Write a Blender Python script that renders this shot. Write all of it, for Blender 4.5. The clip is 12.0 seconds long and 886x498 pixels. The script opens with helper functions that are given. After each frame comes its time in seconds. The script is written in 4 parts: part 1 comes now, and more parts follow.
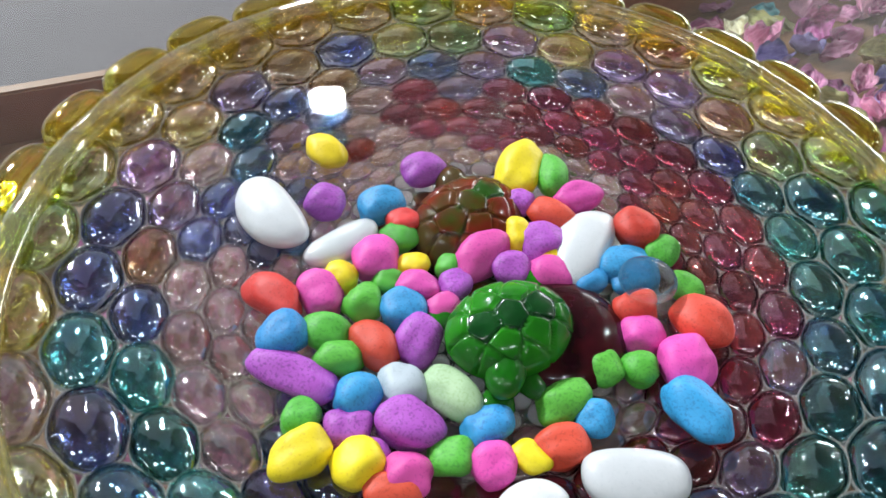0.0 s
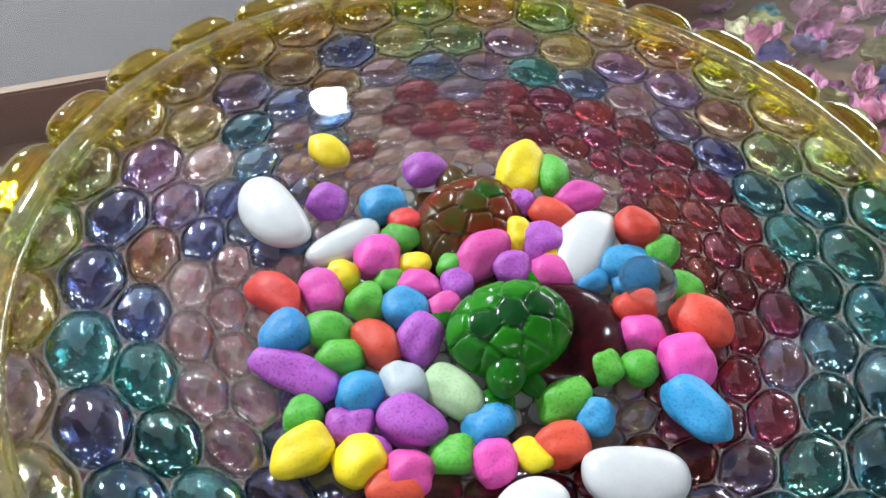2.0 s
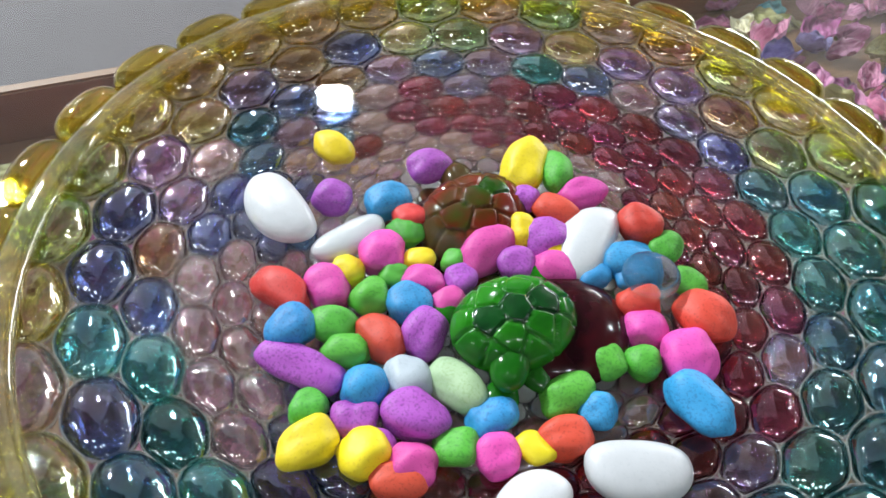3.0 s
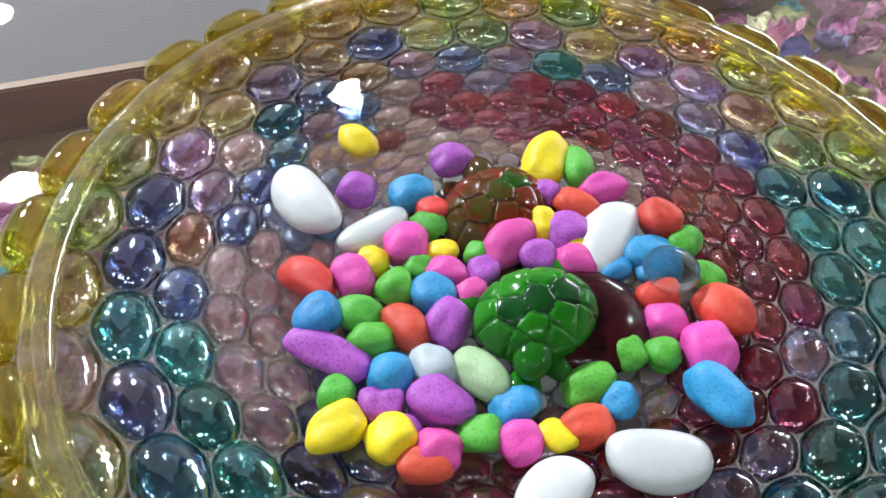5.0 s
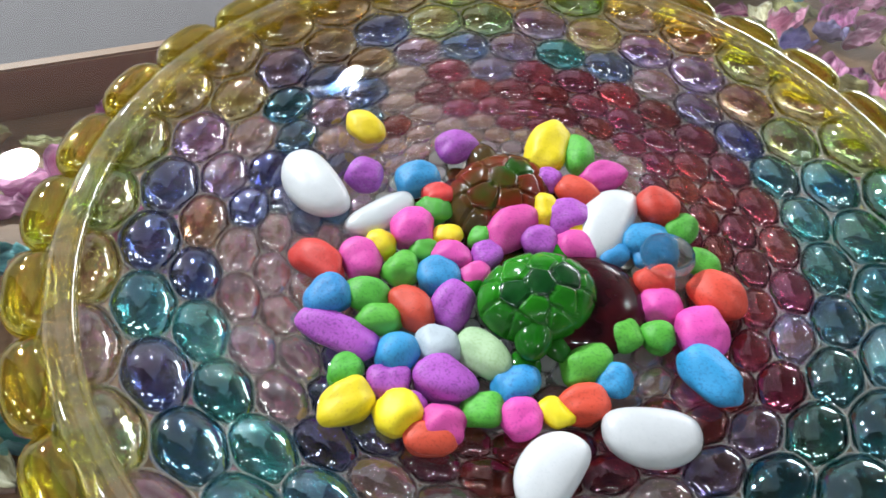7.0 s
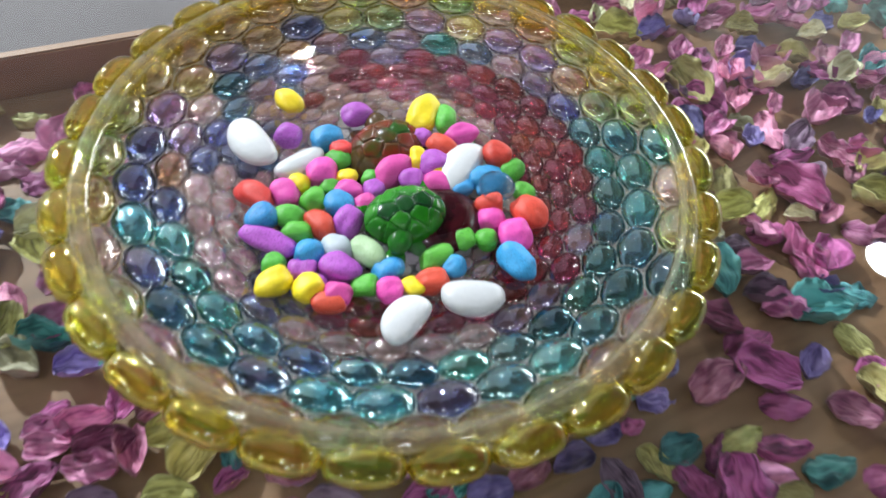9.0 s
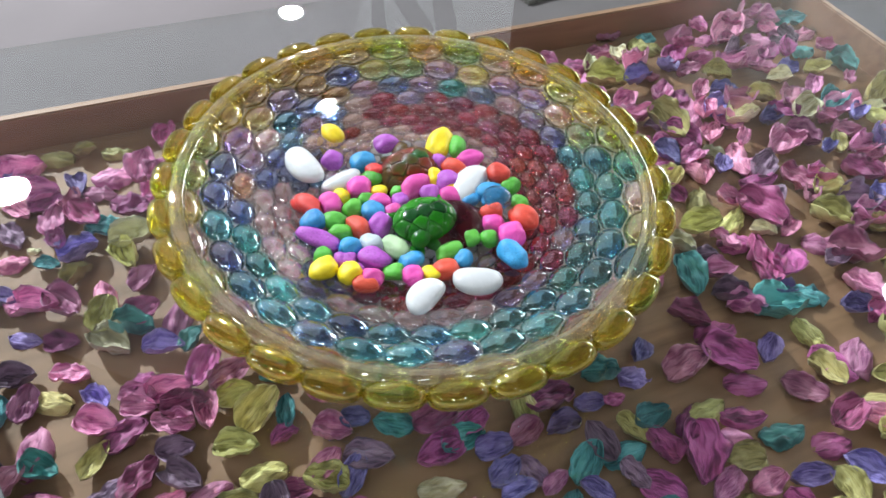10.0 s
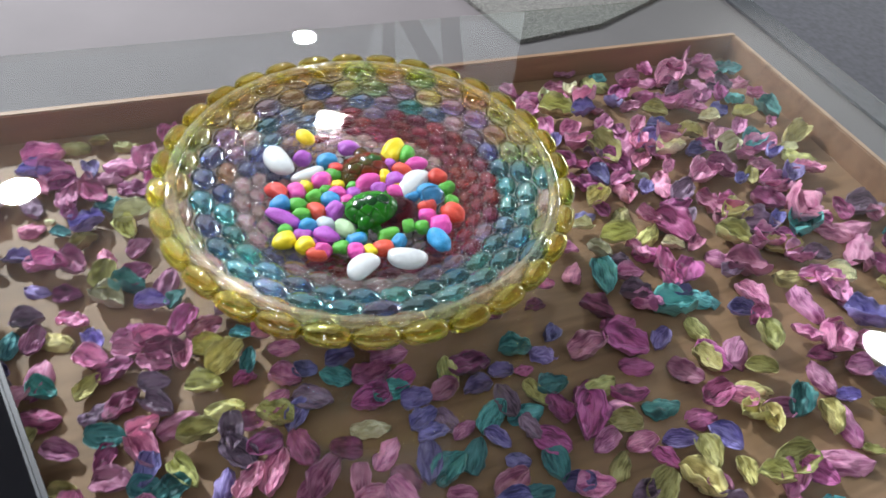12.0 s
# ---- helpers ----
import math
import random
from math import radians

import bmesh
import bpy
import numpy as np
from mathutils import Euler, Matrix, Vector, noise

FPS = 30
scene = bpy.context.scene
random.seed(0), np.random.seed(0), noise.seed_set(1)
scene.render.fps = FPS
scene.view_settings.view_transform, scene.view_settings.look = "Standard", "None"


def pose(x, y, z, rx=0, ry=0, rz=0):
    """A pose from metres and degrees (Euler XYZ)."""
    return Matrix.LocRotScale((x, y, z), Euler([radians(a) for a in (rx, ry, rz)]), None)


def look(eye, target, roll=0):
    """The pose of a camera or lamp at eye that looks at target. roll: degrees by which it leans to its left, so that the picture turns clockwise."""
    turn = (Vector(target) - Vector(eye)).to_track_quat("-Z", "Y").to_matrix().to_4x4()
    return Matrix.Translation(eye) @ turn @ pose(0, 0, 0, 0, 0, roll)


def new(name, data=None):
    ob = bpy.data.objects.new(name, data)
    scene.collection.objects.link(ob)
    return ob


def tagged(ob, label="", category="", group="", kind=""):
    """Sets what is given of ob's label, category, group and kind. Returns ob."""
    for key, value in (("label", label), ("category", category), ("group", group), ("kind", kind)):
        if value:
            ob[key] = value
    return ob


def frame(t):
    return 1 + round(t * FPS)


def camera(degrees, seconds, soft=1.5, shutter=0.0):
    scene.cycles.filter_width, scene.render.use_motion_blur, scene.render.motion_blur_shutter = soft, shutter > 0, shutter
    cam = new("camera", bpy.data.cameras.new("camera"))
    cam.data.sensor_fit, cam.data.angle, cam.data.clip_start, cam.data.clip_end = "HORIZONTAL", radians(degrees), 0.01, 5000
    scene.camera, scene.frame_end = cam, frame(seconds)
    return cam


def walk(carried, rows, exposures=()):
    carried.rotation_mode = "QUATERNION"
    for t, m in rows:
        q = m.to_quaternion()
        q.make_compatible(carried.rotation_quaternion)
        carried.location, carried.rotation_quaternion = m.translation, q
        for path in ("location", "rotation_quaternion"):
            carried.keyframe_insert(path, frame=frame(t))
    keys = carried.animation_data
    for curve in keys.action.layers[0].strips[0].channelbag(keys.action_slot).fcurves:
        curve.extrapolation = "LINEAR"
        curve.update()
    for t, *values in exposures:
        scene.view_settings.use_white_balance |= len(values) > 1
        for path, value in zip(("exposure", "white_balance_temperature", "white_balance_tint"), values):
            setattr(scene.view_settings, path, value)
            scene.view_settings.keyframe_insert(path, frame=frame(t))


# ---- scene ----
EXPOSURES = [(0.0, -0.08), (6.5, -0.08), (8.5, -0.02), (10.0, 0.12), (12.0, 0.10)]
cam = camera(70.04, 12.0, shutter=0.5)
PATH = [
    (0, (0.0229, -0.1367, 0.2092), (-0.1525, 0.4731, -0.5637), 4.77),
    (0.5, (0.0235, -0.1362, 0.2099), (-0.1491, 0.4736, -0.5637), 4.77),
    (1, (0.0234, -0.1361, 0.2101), (-0.1483, 0.4738, -0.5636), 4.78),
    (1.5, (0.0225, -0.1365, 0.2101), (-0.1492, 0.4724, -0.5643), 4.88),
    (2, (0.0231, -0.1377, 0.2102), (-0.1538, 0.4716, -0.5627), 4.69),
    (2.5, (0.0232, -0.1382, 0.2108), (-0.1578, 0.4698, -0.5623), 4.40),
    (3, (0.0239, -0.1393, 0.2105), (-0.1598, 0.4660, -0.5640), 4.28),
    (5, (0.0203, -0.1450, 0.2124), (-0.1740, 0.4525, -0.5655), 3.96),
    (5.5, (0.0211, -0.1464, 0.2119), (-0.1794, 0.4516, -0.5641), 3.91),
    (6, (0.0222, -0.1487, 0.2120), (-0.1843, 0.4548, -0.5582), 3.65),
    (6.5, (0.0210, -0.1487, 0.2119), (-0.1849, 0.4506, -0.5617), 3.69),
    (6.7, (0.0180, -0.1490, 0.2130), (-0.1795, 0.4415, -0.5700), 4.20),
    (8.3, (0.0490, -0.1700, 0.2630), (-0.0860, 0.4040, -0.5445), 8.80),
    (8.5, (0.0578, -0.1756, 0.2674), (-0.0686, 0.4046, -0.5372), 8.59),
    (9, (0.0750, -0.2138, 0.2893), (-0.0423, 0.3569, -0.5234), 8.32),
    (9.5, (0.0908, -0.2650, 0.3257), (-0.0675, 0.3437, -0.4518), 5.96),
    (10, (0.0981, -0.2824, 0.3398), (-0.0683, 0.3305, -0.4326), 5.33),
    (10.5, (0.1174, -0.3090, 0.3658), (-0.0686, 0.3218, -0.3876), 3.68),
    (11, (0.1307, -0.3373, 0.3908), (-0.0635, 0.3215, -0.3359), 4.41),
    (11.5, (0.1500, -0.3334, 0.3868), (-0.0085, 0.3243, -0.3496), 7.37),
    (12, (0.1676, -0.3456, 0.3923), (-0.0149, 0.2993, -0.3499), 8.32),
]
walk(cam, [(t, look(eye, target, roll)) for t, eye, target, roll in PATH], EXPOSURES)

# ---------------------------------------------------------------- light
def lamp_disc(name, x, y, z, size, watts, colour=(0.91, 0.96, 1.0)):
    """One round recessed ceiling light: housing ring and its glowing disc."""
    data = bpy.data.lights.new(name, "AREA")
    data.shape, data.size, data.energy, data.color = "DISK", size, watts, colour
    ob = new(name, data)
    ob.matrix_world = pose(x, y, z - 0.012)
    return ob


CEIL = 2.3
# first five placed from their reflections; the rest are unseen, added for glints
LAMPS = [(-2.88, 1.32, 0.21, 312), (-2.34, 3.62, 0.17, 60), (-1.57, 2.61, 0.20, 50), (-4.28, 2.53, 0.28, 26),
         (1.97, 2.46, 0.22, 20), (-0.9, -1.2, 0.20, 6), (1.6, -0.6, 0.20, 5), (-3.4, -1.0, 0.24, 22), (3.2, 0.9, 0.24, 9),
         (0.3, -2.4, 0.20, 5), (-2.2, -2.4, 0.22, 8), (2.6, -2.0, 0.20, 5), (0.5, -1.0, 0.16, 3), (-1.8, -0.7, 0.18, 5), (3.6, 2.4, 0.24, 8),
         (-0.2, -0.6, 0.14, 2.5), (0.9, -0.7, 0.14, 2.5), (3.4, 4.0, 0.24, 8)]
for x, y, s, w in LAMPS:
    lamp_disc("ceiling_lamp_light", x, y, CEIL, s, w)
# unseen glowing panel added on the far wall for the hobnails' long streaks
panel_data = bpy.data.lights.new("streak_panel_light", "AREA")
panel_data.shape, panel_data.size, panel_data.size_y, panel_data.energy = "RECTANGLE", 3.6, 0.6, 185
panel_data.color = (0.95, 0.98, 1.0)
panel_ob = new("streak_panel_light", panel_data)
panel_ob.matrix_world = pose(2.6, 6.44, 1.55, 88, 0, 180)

world = bpy.data.worlds.new("room_air")
scene.world = world
world.use_nodes = True
world.node_tree.nodes["Background"].inputs[0].default_value = (0.75, 0.78, 0.85, 1)
world.node_tree.nodes["Background"].inputs[1].default_value = 0.01

# ---------------------------------------------------------------- materials
def base(name):
    m = bpy.data.materials.new(name)
    m.use_nodes = True
    nt = m.node_tree
    return m, nt, nt.nodes["Principled BSDF"]


def node(nt, kind, **inputs):
    n = nt.nodes.new(kind)
    for k, v in inputs.items():
        n.inputs[k.replace("_", " ")].default_value = v
    return n


def link(nt, a, out, b, inp):
    nt.links.new(a.outputs[out], b.inputs[inp])


def ramp(nt, stops):
    r = nt.nodes.new("ShaderNodeValToRGB")
    while len(r.color_ramp.elements) < len(stops):
        r.color_ramp.elements.new(0.5)
    for e, (p, c) in zip(r.color_ramp.elements, stops):
        e.position, e.color = p, (*c, 1)
    return r


def bumped(nt, p, tex, out, strength, dist):
    b = node(nt, "ShaderNodeBump", Strength=strength, Distance=dist)
    link(nt, tex, out, b, "Height")
    link(nt, b, "Normal", p, "Normal")


def varied(nt, colour_out, p, hue=0.02, value=0.25):
    """Shift a colour a little from object to object."""
    info = nt.nodes.new("ShaderNodeObjectInfo")
    hsv = nt.nodes.new("ShaderNodeHueSaturation")
    m1 = node(nt, "ShaderNodeMapRange")
    m1.inputs[3].default_value, m1.inputs[4].default_value = 0.5 - hue, 0.5 + hue
    m2 = node(nt, "ShaderNodeMapRange")
    m2.inputs[3].default_value, m2.inputs[4].default_value = 1 - value, 1 + value
    wn = nt.nodes.new("ShaderNodeTexWhiteNoise")
    wn.noise_dimensions = "1D"
    link(nt, info, "Random", m1, 0)
    link(nt, info, "Random", wn, "W")
    link(nt, wn, "Value", m2, 0)
    link(nt, m1, 0, hsv, "Hue")
    link(nt, m2, 0, hsv, "Value")
    nt.links.new(colour_out, hsv.inputs["Color"])
    link(nt, hsv, "Color", p, "Base Color")


def coords(nt, scale=(1, 1, 1), rot=0.0):
    tc = nt.nodes.new("ShaderNodeTexCoord")
    mp = nt.nodes.new("ShaderNodeMapping")
    mp.inputs["Scale"].default_value = scale
    mp.inputs["Rotation"].default_value = (0, 0, rot)
    link(nt, tc, "Object", mp, "Vector")
    return mp


def stone_mat(name, colour, dark, rough=0.55, speck=0.35):
    m, nt, p = base(name)
    co = coords(nt)
    n1 = node(nt, "ShaderNodeTexNoise", Scale=1100.0, Detail=3.0)
    n2 = node(nt, "ShaderNodeTexNoise", Scale=160.0, Detail=4.0)
    link(nt, co, 0, n1, "Vector")
    link(nt, co, 0, n2, "Vector")
    r1 = ramp(nt, [(0.34, dark), (0.34 + speck * 0.45, colour)])
    light = tuple(min(1, c * 1.15 + 0.03) for c in colour)
    r2 = ramp(nt, [(0.4, colour), (0.7, light)])
    link(nt, n1, 0, r1, 0)
    link(nt, n2, 0, r2, 0)
    mx = node(nt, "ShaderNodeMix")
    mx.data_type, mx.blend_type = "RGBA", "MIX"
    mx.inputs[0].default_value = 0.28
    link(nt, r1, 0, mx, 6)
    link(nt, r2, 0, mx, 7)
    varied(nt, mx.outputs[2], p, 0.006, 0.12)
    p.inputs["Roughness"].default_value = rough
    p.inputs["Coat Weight"].default_value = 0.2 if rough < 0.35 else 0.0
    p.inputs["Coat Roughness"].default_value = 0.3
    bumped(nt, p, n2, 0, 0.25 if rough < 0.35 else 0.55, 0.0008)
    return m


def petal_mat(name, colour, deep):
    """Dried petal: long veins fanning from the base, blotches, and a shade of its own for every petal."""
    m, nt, p = base(name)
    uv = nt.nodes.new("ShaderNodeUVMap")
    info = nt.nodes.new("ShaderNodeObjectInfo")
    geo = nt.nodes.new("ShaderNodeNewGeometry")
    own = node(nt, "ShaderNodeMath")
    link(nt, info, "Random", own, 0)
    link(nt, geo, "Random Per Island", own, 1)
    far = node(nt, "ShaderNodeMath")
    far.operation, far.inputs[1].default_value = "MULTIPLY", 37.0
    link(nt, own, 0, far, 0)
    stretch = nt.nodes.new("ShaderNodeMapping")
    stretch.inputs["Scale"].default_value = (1.6, 9.0, 1)
    link(nt, uv, 0, stretch, 0)
    veins = nt.nodes.new("ShaderNodeTexNoise")
    veins.noise_dimensions = "4D"
    veins.inputs["Scale"].default_value, veins.inputs["Detail"].default_value, veins.inputs["Distortion"].default_value = 1.5, 4.0, 0.5
    link(nt, stretch, 0, veins, "Vector")
    link(nt, far, 0, veins, "W")
    blotch = nt.nodes.new("ShaderNodeTexNoise")
    blotch.noise_dimensions = "4D"
    blotch.inputs["Scale"].default_value, blotch.inputs["Detail"].default_value = 2.2, 5.0
    link(nt, uv, 0, blotch, "Vector")
    link(nt, far, 0, blotch, "W")
    add = node(nt, "ShaderNodeMath")
    add.operation, add.inputs[1].default_value = "MULTIPLY_ADD", 0.55
    link(nt, veins, 0, add, 0)
    half = node(nt, "ShaderNodeMath")
    half.operation, half.inputs[1].default_value = "MULTIPLY", 0.45
    link(nt, blotch, 0, half, 0)
    link(nt, half, 0, add, 2)
    pale = tuple(min(1, c * 1.2 + 0.06) for c in colour)
    dry = tuple(c * 0.6 for c in deep)
    r = ramp(nt, [(0.36, dry), (0.43, deep), (0.51, colour), (0.62, pale)])
    link(nt, add, 0, r, 0)
    wn = nt.nodes.new("ShaderNodeTexWhiteNoise")
    wn.noise_dimensions = "1D"
    link(nt, own, 0, wn, "W")
    hsv = nt.nodes.new("ShaderNodeHueSaturation")
    hue = node(nt, "ShaderNodeMapRange")
    hue.inputs[3].default_value, hue.inputs[4].default_value = 0.482, 0.518
    val = node(nt, "ShaderNodeMapRange")
    val.inputs[3].default_value, val.inputs[4].default_value = 0.55, 1.3
    link(nt, wn, "Value", val, 0)
    frac = node(nt, "ShaderNodeMath")
    frac.operation = "FRACT"
    link(nt, far, 0, frac, 0)
    link(nt, frac, 0, hue, 0)
    link(nt, hue, 0, hsv, "Hue")
    link(nt, val, 0, hsv, "Value")
    link(nt, r, 0, hsv, "Color")
    link(nt, hsv, 0, p, "Base Color")
    p.inputs["Roughness"].default_value = 0.55
    p.inputs["Sheen Weight"].default_value = 0.1
    bumped(nt, p, add, 0, 0.8, 0.004)
    return m


def glass_mat(name, colour, clear=0.3, rough=0.0, ior=1.48, wobble=0.0, other=None, stain=0.0, coat=0.0, lustre=0.0):
    """Coloured glass: a share lets light straight through, tinted; stain is a cloudy share, lustre the share of its metal-oxide coat,
    which drifts from one colour to another within a piece and from piece to piece."""
    m, nt, p = base(name)
    p.inputs["Transmission Weight"].default_value = 1.0 - stain
    p.inputs["Metallic"].default_value = lustre
    p.inputs["IOR"].default_value = ior
    p.inputs["Roughness"].default_value = rough
    p.inputs["Coat Weight"].default_value = coat
    p.inputs["Coat IOR"].default_value = 1.85
    p.inputs["Coat Roughness"].default_value = 0.0
    t = nt.nodes.new("ShaderNodeBsdfTransparent")
    mix = nt.nodes.new("ShaderNodeMixShader")
    mix.inputs[0].default_value = clear
    out = nt.nodes["Material Output"]
    link(nt, p, 0, mix, 1)
    link(nt, t, 0, mix, 2)
    link(nt, mix, 0, out, 0)
    if other:
        info = nt.nodes.new("ShaderNodeObjectInfo")
        far = node(nt, "ShaderNodeMath")
        far.operation = "MULTIPLY"
        far.inputs[1].default_value = 60.0
        link(nt, info, "Random", far, 0)
        n = nt.nodes.new("ShaderNodeTexNoise")
        n.noise_dimensions = "4D"
        n.inputs["Scale"].default_value, n.inputs["Detail"].default_value, n.inputs["Distortion"].default_value = 55.0, 1.0, 1.2
        link(nt, coords(nt), 0, n, "Vector")
        link(nt, far, 0, n, "W")
        r = ramp(nt, [(0.38, colour), (0.50, tuple((a + b) / 2 for a, b in zip(colour, other))), (0.62, other)])
        link(nt, n, 0, r, 0)
        varied(nt, r.outputs[0], p, 0.035, 0.15)
        nt.links.new(p.inputs["Base Color"].links[0].from_socket, t.inputs[0])
    else:
        p.inputs["Base Color"].default_value = (*colour, 1)
        t.inputs[0].default_value = (*colour, 1)
    if wobble:
        n = node(nt, "ShaderNodeTexNoise", Scale=wobble, Detail=2.0)
        link(nt, coords(nt), 0, n, "Vector")
        bumped(nt, p, n, 0, 0.42, 0.0018)
    return m


def pane_mat(name, tint, ripple=0.0, gloss=0.04, slant=1.0):
    """A thin clear sheet: see-through, with a mirror gloss that grows at a slant."""
    m, nt, p = base(name)
    nt.nodes.remove(p)
    t = nt.nodes.new("ShaderNodeBsdfTransparent")
    t.inputs[0].default_value = (*tint, 1)
    g = node(nt, "ShaderNodeBsdfGlossy", Roughness=0.0)
    fr = node(nt, "ShaderNodeLayerWeight", Blend=0.5)
    pw = node(nt, "ShaderNodeMath")
    pw.operation = "POWER"
    pw.inputs[1].default_value = 5.0
    link(nt, fr, "Facing", pw, 0)
    ma = node(nt, "ShaderNodeMath")
    ma.operation = "MULTIPLY_ADD"
    ma.inputs[1].default_value, ma.inputs[2].default_value = (1 - gloss) * slant, gloss
    link(nt, pw, 0, ma, 0)
    mix = nt.nodes.new("ShaderNodeMixShader")
    link(nt, ma, 0, mix, 0)
    link(nt, t, 0, mix, 1)
    link(nt, g, 0, mix, 2)
    link(nt, mix, 0, nt.nodes["Material Output"], 0)
    if ripple:
        n = node(nt, "ShaderNodeTexNoise", Scale=45.0, Detail=2.0)
        link(nt, coords(nt), 0, n, "Vector")
        b = node(nt, "ShaderNodeBump", Strength=ripple, Distance=0.002)
        link(nt, n, 0, b, "Height")
        link(nt, b, 0, g, "Normal")
        link(nt, b, 0, fr, "Normal")
    return m


def frosted_mat(name, colour, transmission=0.75):
    """Cloudy pressed glass with fine seeds in it."""
    m, nt, p = base(name)
    n = node(nt, "ShaderNodeTexNoise", Scale=420.0, Detail=4.0)
    link(nt, coords(nt), 0, n, "Vector")
    r = ramp(nt, [(0.35, tuple(c * 0.8 for c in colour)), (0.65, colour)])
    link(nt, n, 0, r, 0)
    link(nt, r, 0, p, "Base Color")
    p.inputs["Transmission Weight"].default_value = transmission
    p.inputs["Roughness"].default_value = 0.16
    p.inputs["IOR"].default_value = 1.48
    bumped(nt, p, n, 0, 0.25, 0.0008)
    return m


def resin_mat(name, colour, other):
    """Moulded translucent resin, glossy, mottled between two colours."""
    m, nt, p = base(name)
    n = node(nt, "ShaderNodeTexNoise", Scale=2.2, Detail=3.0)
    link(nt, coords(nt), 0, n, "Vector")
    r = ramp(nt, [(0.42, colour), (0.6, other)])
    link(nt, n, 0, r, 0)
    link(nt, r, 0, p, "Base Color")
    p.inputs["Transmission Weight"].default_value = 0.3
    p.inputs["Roughness"].default_value = 0.12
    p.inputs["IOR"].default_value = 1.4
    p.inputs["Subsurface Weight"].default_value = 0.4
    p.inputs["Subsurface Radius"].default_value = (0.004, 0.008, 0.003)
    p.inputs["Subsurface Scale"].default_value = 0.5
    return m


def wood_mat(name, light, dark, scale=(1, 1, 1), rot=0.0, rough=0.4):
    m, nt, p = base(name)
    co = coords(nt, scale, rot)
    n1 = node(nt, "ShaderNodeTexNoise", Scale=14.0, Detail=6.0, Roughness=0.6)
    n2 = node(nt, "ShaderNodeTexNoise", Scale=3.0, Detail=3.0)
    link(nt, co, 0, n1, "Vector")
    link(nt, co, 0, n2, "Vector")
    add = node(nt, "ShaderNodeMath")
    add.operation = "MULTIPLY_ADD"
    link(nt, n1, 0, add, 0)
    add.inputs[1].default_value = 0.65
    link(nt, n2, 0, add, 2)
    r = ramp(nt, [(0.55, dark), (0.72, tuple((a + b) / 2 for a, b in zip(light, dark))), (0.95, light)])
    link(nt, add, 0, r, 0)
    link(nt, r, 0, p, "Base Color")
    p.inputs["Roughness"].default_value = rough
    bumped(nt, p, n1, 0, 0.12, 0.002)
    return m


def plain_mat(name, colour, rough=0.6, metal=0.0, grain=30.0, depth=0.08):
    m, nt, p = base(name)
    n = node(nt, "ShaderNodeTexNoise", Scale=grain, Detail=5.0)
    link(nt, coords(nt), 0, n, "Vector")
    r = ramp(nt, [(0.3, tuple(c * (1 - depth) for c in colour)), (0.7, tuple(min(1, c * (1 + depth)) for c in colour))])
    link(nt, n, 0, r, 0)
    link(nt, r, 0, p, "Base Color")
    p.inputs["Roughness"].default_value = rough
    p.inputs["Metallic"].default_value = metal
    bumped(nt, p, n, 0, 0.1, 0.002)
    return m


def carpet_mat(name):
    m, nt, p = base(name)
    n = node(nt, "ShaderNodeTexNoise", Scale=170.0, Detail=3.0, Roughness=0.7)
    n.inputs["Distortion"].default_value = 0.6
    link(nt, coords(nt, (1, 2.2, 1), 0.7), 0, n, "Vector")
    r = ramp(nt, [(0.36, (0.04, 0.038, 0.036)), (0.5, (0.17, 0.162, 0.15)), (0.66, (0.40, 0.385, 0.36))])
    link(nt, n, 0, r, 0)
    link(nt, r, 0, p, "Base Color")
    p.inputs["Roughness"].default_value = 0.95
    bumped(nt, p, n, 0, 0.8, 0.01)
    return m


STONE = {
    "white": stone_mat("white_stone", (0.62, 0.65, 0.67), (0.57, 0.61, 0.63), 0.34, 0.2),
    "pale": stone_mat("pale_stone", (0.50, 0.58, 0.64), (0.42, 0.5, 0.55), 0.5, 0.2),
    "yellow": stone_mat("yellow_stone", (0.80, 0.63, 0.01), (0.66, 0.48, 0.01), 0.5, 0.2),
    "purple": stone_mat("purple_stone", (0.40, 0.08, 0.48), (0.18, 0.03, 0.24)),
    "pink": stone_mat("pink_stone", (0.70, 0.07, 0.38), (0.52, 0.04, 0.28), 0.55, 0.25),
    "red": stone_mat("red_stone", (0.62, 0.048, 0.03), (0.44, 0.028, 0.018), 0.55, 0.25),
    "green": stone_mat("green_stone", (0.085, 0.40, 0.035), (0.04, 0.24, 0.02)),
    "mint": stone_mat("mint_stone", (0.36, 0.52, 0.30), (0.26, 0.42, 0.2)),
    "blue": stone_mat("blue_stone", (0.03, 0.29, 0.60), (0.015, 0.15, 0.38)),
}
STONE_LABEL = {
    "white": "smooth glossy white oval pebble in the glass bowl", "pale": "pale bluish white pebble lying under water",
    "yellow": "bright yellow dyed pebble in the glass bowl", "purple": "speckled purple dyed pebble in the glass bowl",
    "pink": "hot pink dyed pebble in the glass bowl", "red": "orange red dyed pebble in the glass bowl",
    "green": "bright green dyed pebble in the glass bowl", "mint": "pale mint green pebble lying under water",
    "blue": "sky blue dyed pebble in the glass bowl"}
